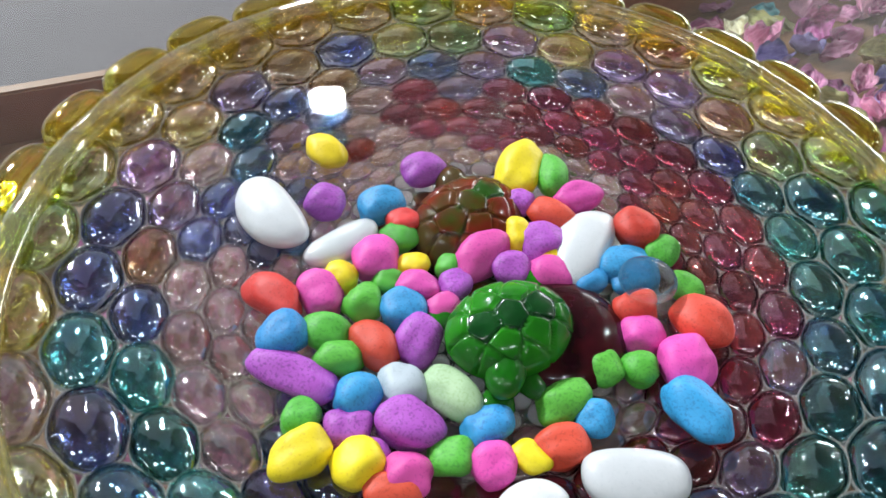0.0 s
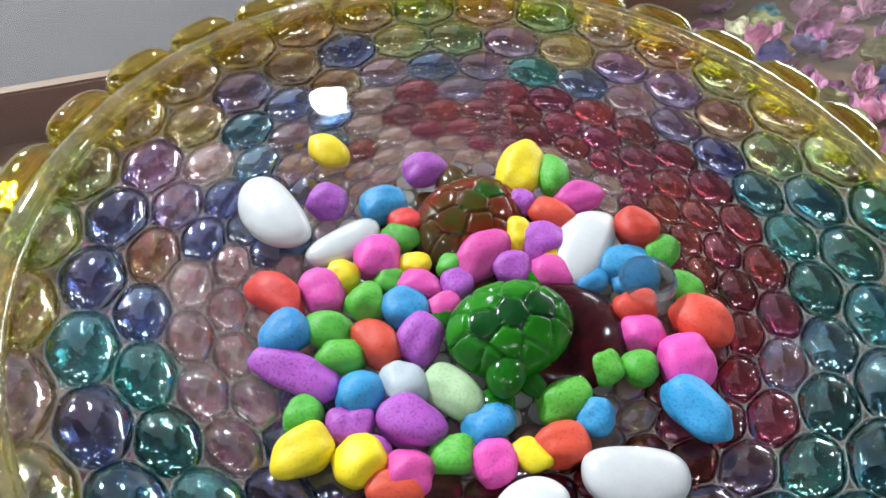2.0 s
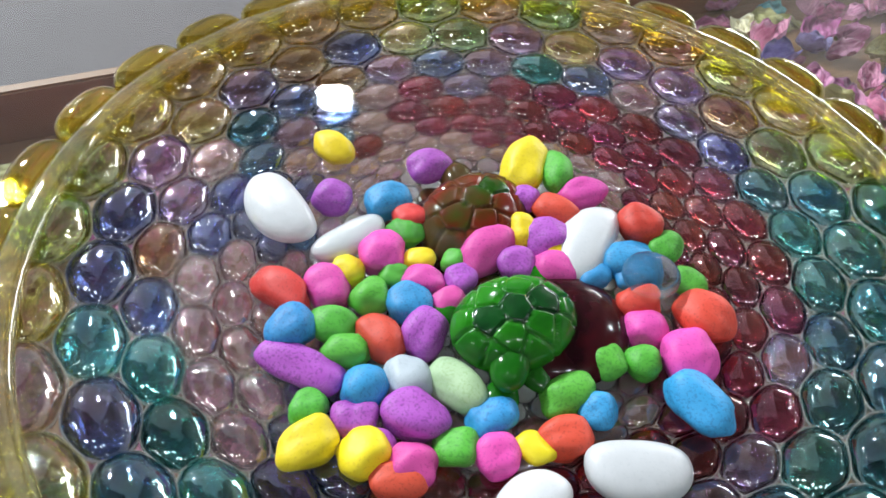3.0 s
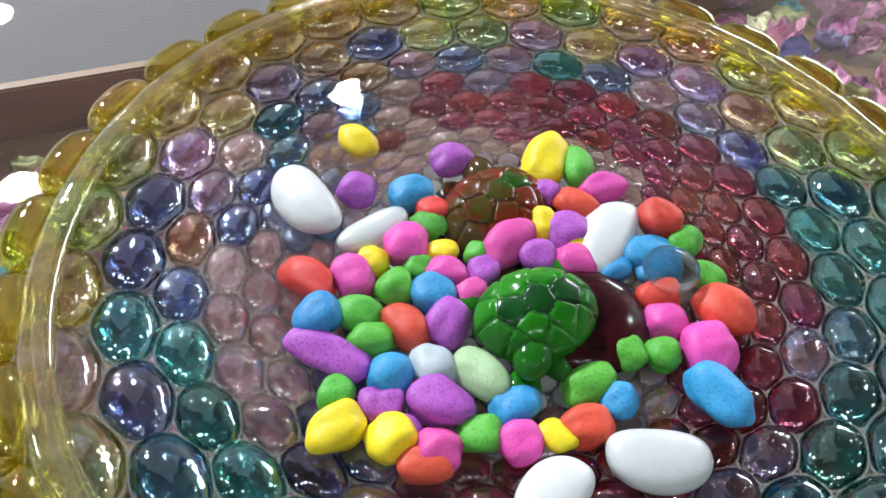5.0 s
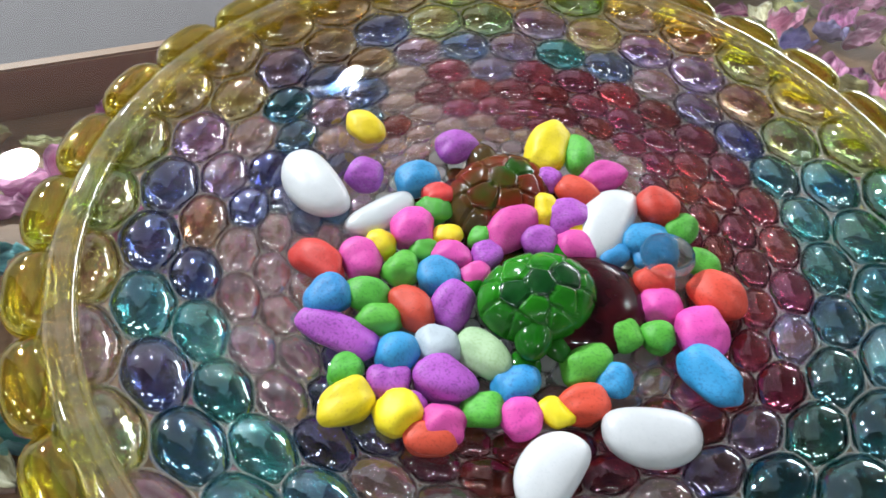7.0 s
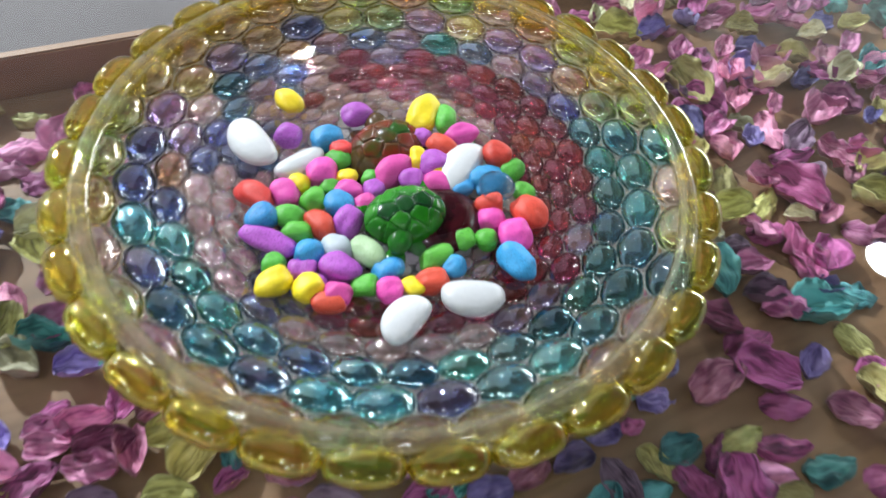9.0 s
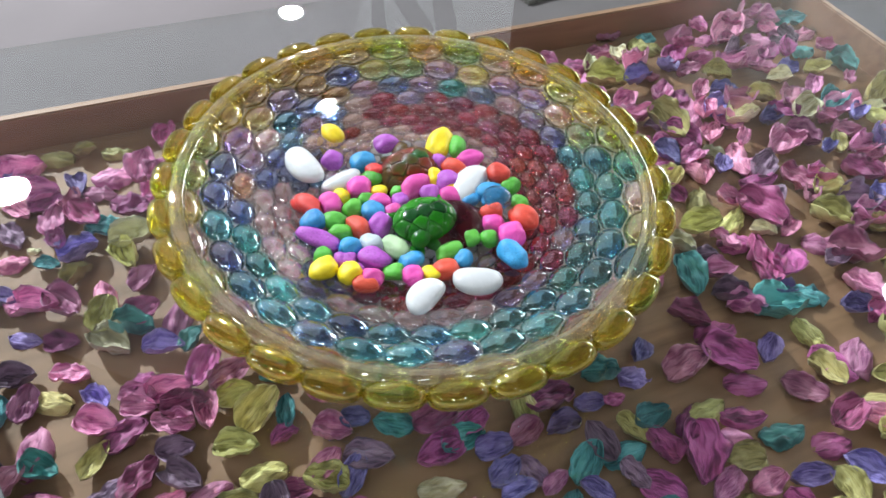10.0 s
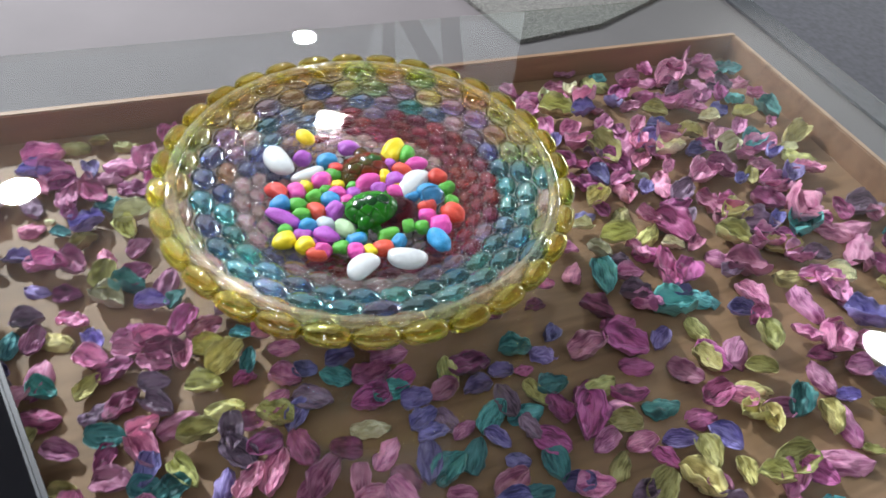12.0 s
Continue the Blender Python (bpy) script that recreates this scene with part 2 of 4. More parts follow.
PETAL = {
    "pink": petal_mat("pink_petal", (0.72, 0.29, 0.47), (0.42, 0.10, 0.25)),
    "magenta": petal_mat("magenta_petal", (0.46, 0.10, 0.28), (0.20, 0.035, 0.11)),
    "olive": petal_mat("olive_petal", (0.62, 0.56, 0.22), (0.34, 0.29, 0.09)),
    "cream": petal_mat("cream_petal", (0.78, 0.74, 0.50), (0.55, 0.50, 0.28)),
    "teal": petal_mat("teal_petal", (0.10, 0.38, 0.39), (0.03, 0.17, 0.19)),
    "violet": petal_mat("violet_petal", (0.30, 0.24, 0.56), (0.12, 0.09, 0.30)),
    "plum": petal_mat("plum_petal", (0.28, 0.17, 0.27), (0.11, 0.06, 0.11)),
}
PETAL_LABEL = {
    "pink": "curled dried pink potpourri petal on the wooden tray", "magenta": "curled dried dark magenta potpourri petal on the wooden tray",
    "olive": "dried olive yellow potpourri leaf on the wooden tray", "cream": "dried pale cream potpourri petal on the wooden tray",
    "teal": "dried teal green potpourri petal on the wooden tray", "violet": "crumpled dried violet blue potpourri petal on the tray",
    "plum": "shrivelled dark plum potpourri petal on the wooden tray"}
CLEAR = pane_mat("tabletop_glass", (0.93, 0.96, 0.95))
WATER = pane_mat("water", (0.97, 0.99, 0.98), 0.07, 0.025)
WATER_BED = pane_mat("water_bed", (1.0, 1.0, 1.0), 0.0, 0.0, 0.0)
YELLOW = glass_mat("yellow_glass", (1.0, 0.92, 0.17), 0.25, 0.0, wobble=60.0, stain=0.02, coat=0.6, lustre=0.12)
RING = glass_mat("pale_yellow_glass", (0.99, 0.96, 0.70), 0.25, 0.02, stain=0.08, coat=1.0)
GAP_WHITE = frosted_mat("gap_white_glass", (0.90, 0.90, 0.91), 0.1)
BODY = pane_mat("clear_glass", (0.97, 0.97, 0.96))
TEAL = glass_mat("teal_glass", (0.13, 0.50, 0.66), 0.24, other=(0.28, 0.62, 0.60), wobble=150.0, coat=0.9, lustre=0.26)
AQUA = glass_mat("aqua_glass", (0.24, 0.80, 0.94), 0.25, other=(0.42, 0.86, 0.84), wobble=150.0, stain=0.015, coat=0.9, lustre=0.32)
BLUE = glass_mat("smoke_blue_glass", (0.24, 0.44, 0.78), 0.24, other=(0.52, 0.56, 0.74), wobble=150.0, coat=0.9, lustre=0.26)
LILAC = glass_mat("lilac_glass", (0.54, 0.54, 0.90), 0.22, other=(0.86, 0.66, 0.78), wobble=150.0, coat=0.8, lustre=0.16)
SAGE = glass_mat("sage_glass", (0.55, 0.86, 0.52), 0.2, other=(0.94, 0.88, 0.50), wobble=150.0, coat=0.8, lustre=0.16)
AMBER = glass_mat("amber_glass", (1.0, 0.85, 0.46), 0.25, other=(0.94, 0.74, 0.62), wobble=150.0, coat=0.8, lustre=0.14)
RED = glass_mat("ruby_glass", (0.78, 0.17, 0.22), 0.22, other=(0.52, 0.14, 0.26), wobble=150.0, coat=0.8, lustre=0.14)
ROSE = glass_mat("rose_glass", (1.0, 0.88, 0.89), 0.25, other=(0.97, 0.76, 0.80), wobble=150.0, stain=0.035, coat=0.9, lustre=0.16)
RIDGE = glass_mat("bright_line_glass", (0.96, 0.93, 0.86), 0.15, 0.05, stain=0.25, coat=1.0)
BEAD = glass_mat("clear_bead_glass", (0.93, 0.97, 0.96), 0.2)
GREEN_JELLY = resin_mat("green_resin", (0.03, 0.30, 0.015), (0.015, 0.17, 0.012))
DARK_JELLY = resin_mat("dark_green_resin", (0.012, 0.10, 0.02), (0.006, 0.05, 0.012))
RUST_JELLY = resin_mat("olive_rust_resin", (0.03, 0.11, 0.012), (0.16, 0.03, 0.012))
MAROON_JELLY = resin_mat("maroon_resin", (0.07, 0.008, 0.012), (0.03, 0.006, 0.010))
RED_JELLY = resin_mat("red_green_resin", (0.26, 0.035, 0.016), (0.10, 0.06, 0.012))
WOOD = wood_mat("tan_laminate", (0.30, 0.175, 0.098), (0.16, 0.09, 0.046), (1.2, 14, 1), 0.0, 0.6)
WOOD_SIDE = wood_mat("brown_laminate", (0.33, 0.18, 0.10), (0.20, 0.10, 0.055), (1.2, 14, 10), 0.0, 0.55)
FLOOR = plain_mat("grey_floor_tile", (0.098, 0.084, 0.088), 0.75, grain=3.0, depth=0.12)
CEILING = plain_mat("white_ceiling_paint", (0.80, 0.80, 0.85), 0.8, grain=2.0, depth=0.04)
DARK_CEIL = plain_mat("dark_ceiling_brown", (0.10, 0.085, 0.08), 0.6, grain=2.0)
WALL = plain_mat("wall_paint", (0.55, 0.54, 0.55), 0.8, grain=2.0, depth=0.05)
NORTH_BOUNCE = plain_mat("north_bounce_white", (0.80, 0.80, 0.80), 0.7, grain=2.0, depth=0.05)
STROKE_GREY = plain_mat("grey_sign_stroke", (0.30, 0.30, 0.33), 0.7)
CARPET = carpet_mat("speckled_carpet")
SLATE = plain_mat("slate_grey_strip", (0.042, 0.042, 0.052), 0.85, grain=60.0, depth=0.25)
BLACK = plain_mat("black_plastic", (0.008, 0.008, 0.010), 0.06)
STEEL = plain_mat("grey_metal", (0.11, 0.112, 0.12), 0.4, 0.2)
SIGN = plain_mat("glowing_sign_white", (0.80, 0.82, 0.85), 0.4, grain=2.0, depth=0.03)
# glow added to brighten the board's reflection in the tabletop
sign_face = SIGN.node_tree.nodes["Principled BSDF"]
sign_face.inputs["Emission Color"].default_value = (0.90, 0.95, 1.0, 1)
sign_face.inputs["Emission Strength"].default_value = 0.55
LAMP_RIM = plain_mat("white_lamp_rim", (0.8, 0.8, 0.8), 0.5)


# ---------------------------------------------------------------- mesh helpers
def part(name, bm, material, parent=None, label="", smooth=True):
    me = bpy.data.meshes.new(name)
    bm.to_mesh(me)
    bm.free()
    for p in me.polygons:
        p.use_smooth = smooth
    me.materials.append(material)
    ob = new(name, me)
    if parent:
        ob.parent = parent
    if label:
        tagged(ob, label)
    return ob


def box(bm, lo, hi, m=None):
    c = [(a + b) / 2 for a, b in zip(lo, hi)]
    s = [b - a for a, b in zip(lo, hi)]
    r = bmesh.ops.create_cube(bm, size=1, matrix=(m or Matrix()) @ Matrix.Translation(c) @ Matrix.Diagonal((*s, 1)))
    return r["verts"]


def slab(lo, hi, bevel=0.0, m=None):
    bm = bmesh.new()
    box(bm, lo, hi, m)
    if bevel:
        bmesh.ops.bevel(bm, geom=bm.edges[:], offset=bevel, segments=2, affect="EDGES")
    return bm


def lathe(profile, n=96):
    """A closed profile of (r, z) turned round the z axis."""
    bm = bmesh.new()
    rings = []
    for i in range(n):
        a = 2 * math.pi * i / n
        rings.append([bm.verts.new((r * math.cos(a), r * math.sin(a), z)) for r, z in profile])
    k = len(profile)
    for i in range(n):
        p, q = rings[i], rings[(i + 1) % n]
        for j in range(k):
            bm.faces.new((p[j], q[j], q[(j + 1) % k], p[(j + 1) % k]))
    bmesh.ops.recalc_face_normals(bm, faces=bm.faces[:])
    return bm


def ball(bm, m, seg=16, rings=10):
    return bmesh.ops.create_uvsphere(bm, u_segments=seg, v_segments=rings, radius=1, matrix=m)["verts"]

# ---------------------------------------------------------------- room
FLOOR_Z = -0.47
part("floor", slab((-6, -3.2, FLOOR_Z - 0.1), (4.5, 6.5, FLOOR_Z)), FLOOR, smooth=False)
tagged(bpy.data.objects["floor"], "pinkish grey polished tile floor of the room", "floor", kind="structure")
bm = bmesh.new()
# white ceiling up to a joint placed from reflections, dark ceiling on the rest
def prism(bm, pts, z0, z1):
    lo = [bm.verts.new((x, y, z0)) for x, y in pts]
    hi = [bm.verts.new((x, y, z1)) for x, y in pts]
    bm.faces.new(lo[::-1])
    bm.faces.new(hi)
    for i in range(len(pts)):
        j = (i + 1) % len(pts)
        bm.faces.new((lo[i], lo[j], hi[j], hi[i]))
prism(bm, [(-6, 0.6), (0.06, 0.6), (-1.35, 6.5), (-6, 6.5)], CEIL, CEIL + 0.1)
bmesh.ops.recalc_face_normals(bm, faces=bm.faces[:])
tagged(part("ceiling", bm, CEILING, smooth=False), "white painted flat ceiling with recessed round lamps", "ceiling", kind="structure")
bm = bmesh.new()
# overhead part unseen, made dark to cut veiling reflections and fill light
prism(bm, [(-6, -3.2), (4.5, -3.2), (4.5, 6.5), (-1.34, 6.5), (0.07, 0.59), (-6, 0.59)], CEIL, CEIL + 0.1)
bmesh.ops.recalc_face_normals(bm, faces=bm.faces[:])
tagged(part("dark_ceiling_part", bm, DARK_CEIL, smooth=False), "dark brown part of the ceiling, overhead part added to dim reflections", "ceiling", kind="structure")
# walls out of view; the north one whiter to brighten reflections in the glass
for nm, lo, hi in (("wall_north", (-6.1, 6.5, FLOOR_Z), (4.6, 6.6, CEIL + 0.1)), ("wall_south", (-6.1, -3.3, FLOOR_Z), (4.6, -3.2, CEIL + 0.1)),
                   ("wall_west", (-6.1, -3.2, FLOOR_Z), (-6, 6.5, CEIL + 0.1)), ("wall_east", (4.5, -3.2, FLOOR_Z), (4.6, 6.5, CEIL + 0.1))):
    tagged(part(nm, slab(lo, hi), NORTH_BOUNCE if nm == "wall_north" else WALL, smooth=False), "plain pale room wall out of view, there to bounce light", "wall", kind="structure")
# strips stand for the strokes of an N seen reflected, placed from the view
def stroke_bar(x0, y0, x1, y1, width):
    d = math.hypot(x1 - x0, y1 - y0)
    m = pose((x0 + x1) / 2, (y0 + y1) / 2, CEIL - 0.02, 0, 0, math.degrees(math.atan2(y1 - y0, x1 - x0)))
    return tagged(part("sign_stroke", slab((-d / 2, -width / 2, -0.02), (d / 2, width / 2, 0.019), 0.004, m), STROKE_GREY, smooth=False),
                  "grey strip standing for one stroke of the reflected letter", "ceiling trim", "ceiling strips", "structure")
# board known only from its reflection and placed from the view; glow added
bm = bmesh.new()
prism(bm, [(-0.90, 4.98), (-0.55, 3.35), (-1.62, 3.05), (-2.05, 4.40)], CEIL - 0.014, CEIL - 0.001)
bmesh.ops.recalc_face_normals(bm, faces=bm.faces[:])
tagged(part("glowing_sign_board", bm, SIGN, smooth=False), "white sign board with grey strokes, glow added to brighten its reflection", "sign")
stroke_bar(-1.95, 4.36, -1.55, 3.50, 0.10)
stroke_bar(-1.82, 4.38, -1.30, 3.78, 0.16)
stroke_bar(-1.53, 4.70, -1.13, 3.80, 0.16)
def ceiling_lamp(x, y, size):
    r = size / 2
    ob = part("ceiling_lamp", lathe([(r * 1.02, CEIL - 0.002), (r * 1.02, CEIL - 0.016), (r * 1.18, CEIL - 0.012), (r * 1.2, CEIL - 0.002)], 40), LAMP_RIM)
    ob.location = (x, y, 0)
    return tagged(ob, "round white recessed ceiling lamp, switched on", "ceiling lamp", "ceiling lamps")
for x, y, s, w in LAMPS:
    ceiling_lamp(x, y, s)
# frame built round the added glowing panel
panel = new("streak_panel")
tagged(panel, "unseen framed glowing panel added on the wall for streak highlights", "panel lamp")
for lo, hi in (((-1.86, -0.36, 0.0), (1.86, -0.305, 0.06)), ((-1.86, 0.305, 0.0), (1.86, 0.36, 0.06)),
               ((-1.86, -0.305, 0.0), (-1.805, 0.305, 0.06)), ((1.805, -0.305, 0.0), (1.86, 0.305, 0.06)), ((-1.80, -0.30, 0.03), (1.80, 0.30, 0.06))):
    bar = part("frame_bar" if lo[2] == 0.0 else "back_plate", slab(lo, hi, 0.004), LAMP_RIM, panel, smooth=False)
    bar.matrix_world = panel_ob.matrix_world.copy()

# speckled carpet on the floor behind the table
bm = bmesh.new()
prism(bm, [(-0.137, 1.17), (0.038, 1.374), (0.15, 1.62), (0.30, 2.0), (-0.30, 2.3), (-0.60, 1.60), (-0.349, 1.315)], FLOOR_Z, FLOOR_Z + 0.012)
bmesh.ops.recalc_face_normals(bm, faces=bm.faces[:])
tagged(part("carpet", bm, CARPET, smooth=False), "grey speckled short pile carpet on the tiled floor", "carpet")

# dark strip added on the floor along the side of the table
runner = part("dark_floor_strip", slab((0.839, -3.4, FLOOR_Z), (2.439, 2.4, FLOOR_Z + 0.008), 0.003), SLATE, smooth=False)
runner.matrix_world = pose(0.279, 0.581, 0, 0, 0, 41.4)
tagged(runner, "dark slate grey strip added on the floor beside the table", "runner")

# ---------------------------------------------------------------- table
# frame of the table: corner behind, along the back (u) and along the side (v)
TABLE = pose(0.279, 0.581, 0, 0, 0, 41.4)     # local -x runs along the back edge, local -y towards the front
LONG, DEEP, TRAY_Z, TOP_Z = 1.18, 0.86, -0.064, -0.0205
table = new("coffee_table")
tagged(table, "brown wooden coffee table with a shallow display tray", "coffee table")
def tpart(name, lo, hi, mat, bevel=0.0015):
    ob = part(name, slab(lo, hi, bevel), mat, table, smooth=False)
    ob.matrix_world = TABLE
    return ob
tpart("tray_floor", (-LONG, -DEEP, TRAY_Z - 0.02), (0, 0, TRAY_Z), WOOD)
SIDE = -0.030
tpart("side_panel", (-LONG - 0.009, 0, -0.14), (0.009, 0.009, SIDE), WOOD_SIDE)
tpart("side_panel", (-LONG - 0.009, -DEEP - 0.009, -0.14), (0.009, -DEEP, SIDE), WOOD_SIDE)
tpart("side_panel", (0, -DEEP, -0.14), (0.009, 0, SIDE), WOOD_SIDE)
tpart("side_panel", (-LONG - 0.009, -DEEP, -0.14), (-LONG, 0, SIDE), WOOD_SIDE)
for x in (-LONG + 0.03, -0.03):
    for y in (-DEEP + 0.03, -0.03):
        tpart("leg", (x - 0.03, y - 0.03, FLOOR_Z), (x + 0.03, y + 0.03, -0.0845), WOOD_SIDE)
top = part("glass_tabletop", slab((-LONG - 0.10, -DEEP - 0.10, SIDE + 0.001), (0.088, 0.099, TOP_Z), 0.002), CLEAR, smooth=False)
top.matrix_world = TABLE
top.visible_shadow = False
tagged(top, "clear polished glass table top lying on the wooden tray", "glass top")

# black flat device with a grey edge lying on the glass
pad_m = pose(-0.2205, -0.3040, TOP_Z, 0, 0, -31)
pad = part("tablet", slab((-0.13, -0.09, 0.0005), (0.13, 0.09, 0.008), 0.003), STEEL, smooth=False)
pad.matrix_world = pad_m
screen = part("screen", slab((-0.1255, -0.0855, 0.008), (0.1255, 0.0855, 0.0088)), BLACK, pad, "glossy black glass face", False)
tagged(pad, "black glossy flat tablet with a grey metal edge", "tablet")

# ---------------------------------------------------------------- bowl
COUNT = 31
PHASE = -158.6
def bowl_z(r):
    return 0.029 + 0.0235 * (r / 0.15) ** 3
bowl = new("glass_bowl")
tagged(bowl, "iridescent hobnail glass bowl with a scalloped yellow rim", "glass bowl")
shell = [(r, bowl_z(r) - 0.0100) for r in (0.03, 0.06, 0.09, 0.12, 0.14, 0.15)]
under = [(r, bowl_z(r) - 0.012) for r in (0.15, 0.14, 0.12, 0.09, 0.06, 0.03)]
part("body", lathe(shell + under), BODY, bowl)
# smooth lip round the mouth
def lip_ring(radius, z, a, b):
    return lathe([(radius + a * math.cos(t), z + b * math.sin(t)) for t in [2 * math.pi * i / 14 for i in range(14)]], 128)
part("lip", lip_ring(0.1490, 0.0552, 0.0050, 0.0032), RING, bowl, "smooth pale yellow glass lip")
# added disc: its white stands for light refracted between the pebbles
part("gap_backing", lathe([(0.001, 0.0175), (0.066, 0.0175), (0.066, 0.0195), (0.001, 0.0195)]), GAP_WHITE, bowl, "white disc added under the hobnails to whiten the gaps")
part("foot", lathe([(0.02, TOP_Z + 0.0005), (0.062, TOP_Z + 0.0005), (0.06, TOP_Z + 0.008), (0.035, 0.0), (0.034, 0.017), (0.02, 0.017)]), BODY, bowl, "clear glass foot")

# rows of hobnails, each row turned by half a step
def hobnail_mesh(step, mat):
    """One six-sided cushion: flat-topped above, a rounded lens below."""
    a, b, top, low = step * 0.533, step * 0.428, step * 0.21, step * 0.28
    seg, levels = 24, (0.0, 0.3, 0.55, 0.75, 0.88, 0.96, 1.0)
    bm = bmesh.new()
    def reach(ang):
        t, r = math.cos(ang) / a, math.sin(ang) / b
        return (abs(t) ** 7 + abs(t / 2 + r) ** 7 + abs(t / 2 - r) ** 7) ** (-1 / 7)
    def ring(q, z):
        return [bm.verts.new((q * reach(2 * math.pi * i / seg) * math.sin(2 * math.pi * i / seg),
                              q * reach(2 * math.pi * i / seg) * math.cos(2 * math.pi * i / seg), z)) for i in range(seg)]
    stack = [ring(q, top * max(1 - q ** 2, 0) ** 0.62) for q in levels[1:]]
    stack += [ring(q, -low * max(1 - q ** 2.2, 0) ** 0.5) for q in levels[-2:0:-1]]
    for p, q in zip(stack, stack[1:]):
        for i in range(seg):
            j = (i + 1) % seg
            bm.faces.new((p[i], p[j], q[j], q[i]))
    up, down = bm.verts.new((0, 0, top)), bm.verts.new((0, 0, -low))
    for i in range(seg):
        j = (i + 1) % seg
        bm.faces.new((stack[0][i], up, stack[0][j]))
        bm.faces.new((stack[-1][i], stack[-1][j], down))
    # thin raised ridge between hobnails, coloured pale for the bright light lines there
    edge = [ring(q, step * z) for q, z in ((0.955, 0.0), (0.975, 0.038), (1.0, 0.046), (1.02, 0.03), (1.02, -0.03), (0.97, -0.04))]
    ridge = []
    for p, q in zip(edge, edge[1:] + edge[:1]):
        for i in range(seg):
            j = (i + 1) % seg
            ridge.append(bm.faces.new((p[i], p[j], q[j], q[i])))
    bmesh.ops.recalc_face_normals(bm, faces=bm.faces[:])
    for face in ridge:
        face.material_index = 1
    me = bpy.data.meshes.new("hobnail")
    bm.to_mesh(me)
    bm.free()
    for p in me.polygons:
        p.use_smooth = True
    me.materials.append(mat)
    me.materials.append(RIDGE)
    return me
# scalloped lobes outside the lip
def lobe_mesh():
    """One thick scallop of the rim, bulging outwards and pinched at both ends."""
    bm = bmesh.new()
    for v in ball(bm, Matrix(), 28, 18):
        d = v.co.normalized()
        k = (abs(d.x) ** 2.3 + abs(d.y) ** 2.6 + abs(d.z) ** 2.8) ** (-1 / 2.5)
        v.co = Vector((d.x * 0.0088, d.y * 0.0161, d.z * 0.0086)) * k
        v.co.x += 0.28 * v.co.z + 0.0015
    me = bpy.data.meshes.new("rim_lobe")
    bm.to_mesh(me)
    bm.free()
    for p in me.polygons:
        p.use_smooth = True
    me.materials.append(YELLOW)
    return me
lobe = lobe_mesh()
for i in range(COUNT):
    a = 360 * (i + 0.5) / COUNT + PHASE - 2
    ob = new("rim_lobe", lobe)
    ob.parent = bowl
    c, s = math.cos(radians(a)), math.sin(radians(a))
    ob.matrix_world = pose(0.1552 * c, 0.1552 * s, 0.0500, 0, 0, a)
ROWS_OF = [(AMBER, AMBER, AMBER, SAGE, SAGE, ROSE, TEAL), (BLUE, BLUE, LILAC, SAGE, AMBER, ROSE), (BLUE, BLUE, LILAC, TEAL, ROSE, AMBER),
           (RED, RED, RED, RED, LILAC), (RED,), (RED,), (RED, ROSE), (ROSE,)]
tint = random.Random(12)
radius = 0.1460
for k, mats in enumerate(ROWS_OF):
    shapes = {mat: hobnail_mesh(2 * math.pi * radius / COUNT, mat) for mat in (*mats, ROSE, BLUE, TEAL, AQUA)}
    slope = math.degrees(math.atan((bowl_z(radius + 0.003) - bowl_z(radius - 0.003)) / 0.006))
    for i in range(COUNT):
        a = 360 * (i + 0.5 * (k % 2)) / COUNT + PHASE
        mat = tint.choice(mats)
        # ruby gives way to pale glass on one side: light-dependent iridescence as colour
        if mat == RED and 140 < (a + tint.uniform(-14, 14)) % 360 < 262:
            mat = tint.choice((ROSE, ROSE, BLUE))
        # aqua along the front of the outer rows, the bright reflection there as colour
        if k in (1, 2, 3) and 225 - 8 * (3 - k) < (a + tint.uniform(-9, 9)) % 360 < 318:
            mat = tint.choice((AQUA, AQUA, AQUA, TEAL, BLUE)) if k < 3 else tint.choice((RED, ROSE) if a % 360 > 255 else (ROSE, BLUE))
        # teal and blue round the right side, iridescence from the camera's view as colour
        elif k in (1, 2) and ((a + tint.uniform(-9, 9)) % 360 > 312 or a % 360 < 40):
            mat = tint.choice((TEAL, TEAL, BLUE))
        ob = new("hobnail", shapes[mat])
        ob.parent = bowl
        c, s = math.cos(radians(a)), math.sin(radians(a))
        ob.matrix_world = pose(radius * c, radius * s, bowl_z(radius) - 0.002, 0, 0, a) @ pose(0, 0, 0, random.uniform(-3, 3), -slope + random.uniform(-3, 3), 0)
    radius *= 0.885
bm = bmesh.new()
for k in range(8, 13):
    step = 2 * math.pi * radius / COUNT
    for i in range(COUNT):
        a = 360 * (i + 0.5 * (k % 2)) / COUNT + PHASE
        c, s = math.cos(radians(a)), math.sin(radians(a))
        ball(bm, pose(radius * c, radius * s, bowl_z(radius) - 0.003, 0, 0, a) @ Matrix.Diagonal((step * 0.46, step * 0.53, step * 0.3, 1)), 10, 6)
    radius *= 0.885
inner = tagged(part("inner_hobnails", bm, BEAD, bowl), kind="stuff")
inner.visible_shadow = False

water = part("water", lathe([(0.0005, 0.0405), (0.07, 0.0405), (0.113, 0.0405), (0.112, 0.0401), (0.07, 0.0401), (0.0005, 0.0401)], 64), WATER, smooth=False)
# the underside lies against the glass and gives no reflection of its own
water.data.materials.append(WATER_BED)
for face in water.data.polygons:
    face.material_index = 1 if face.normal.z < 0.5 else 0
water.visible_shadow = False
tagged(water, "clear still water filling the glass bowl", "water", kind="stuff")

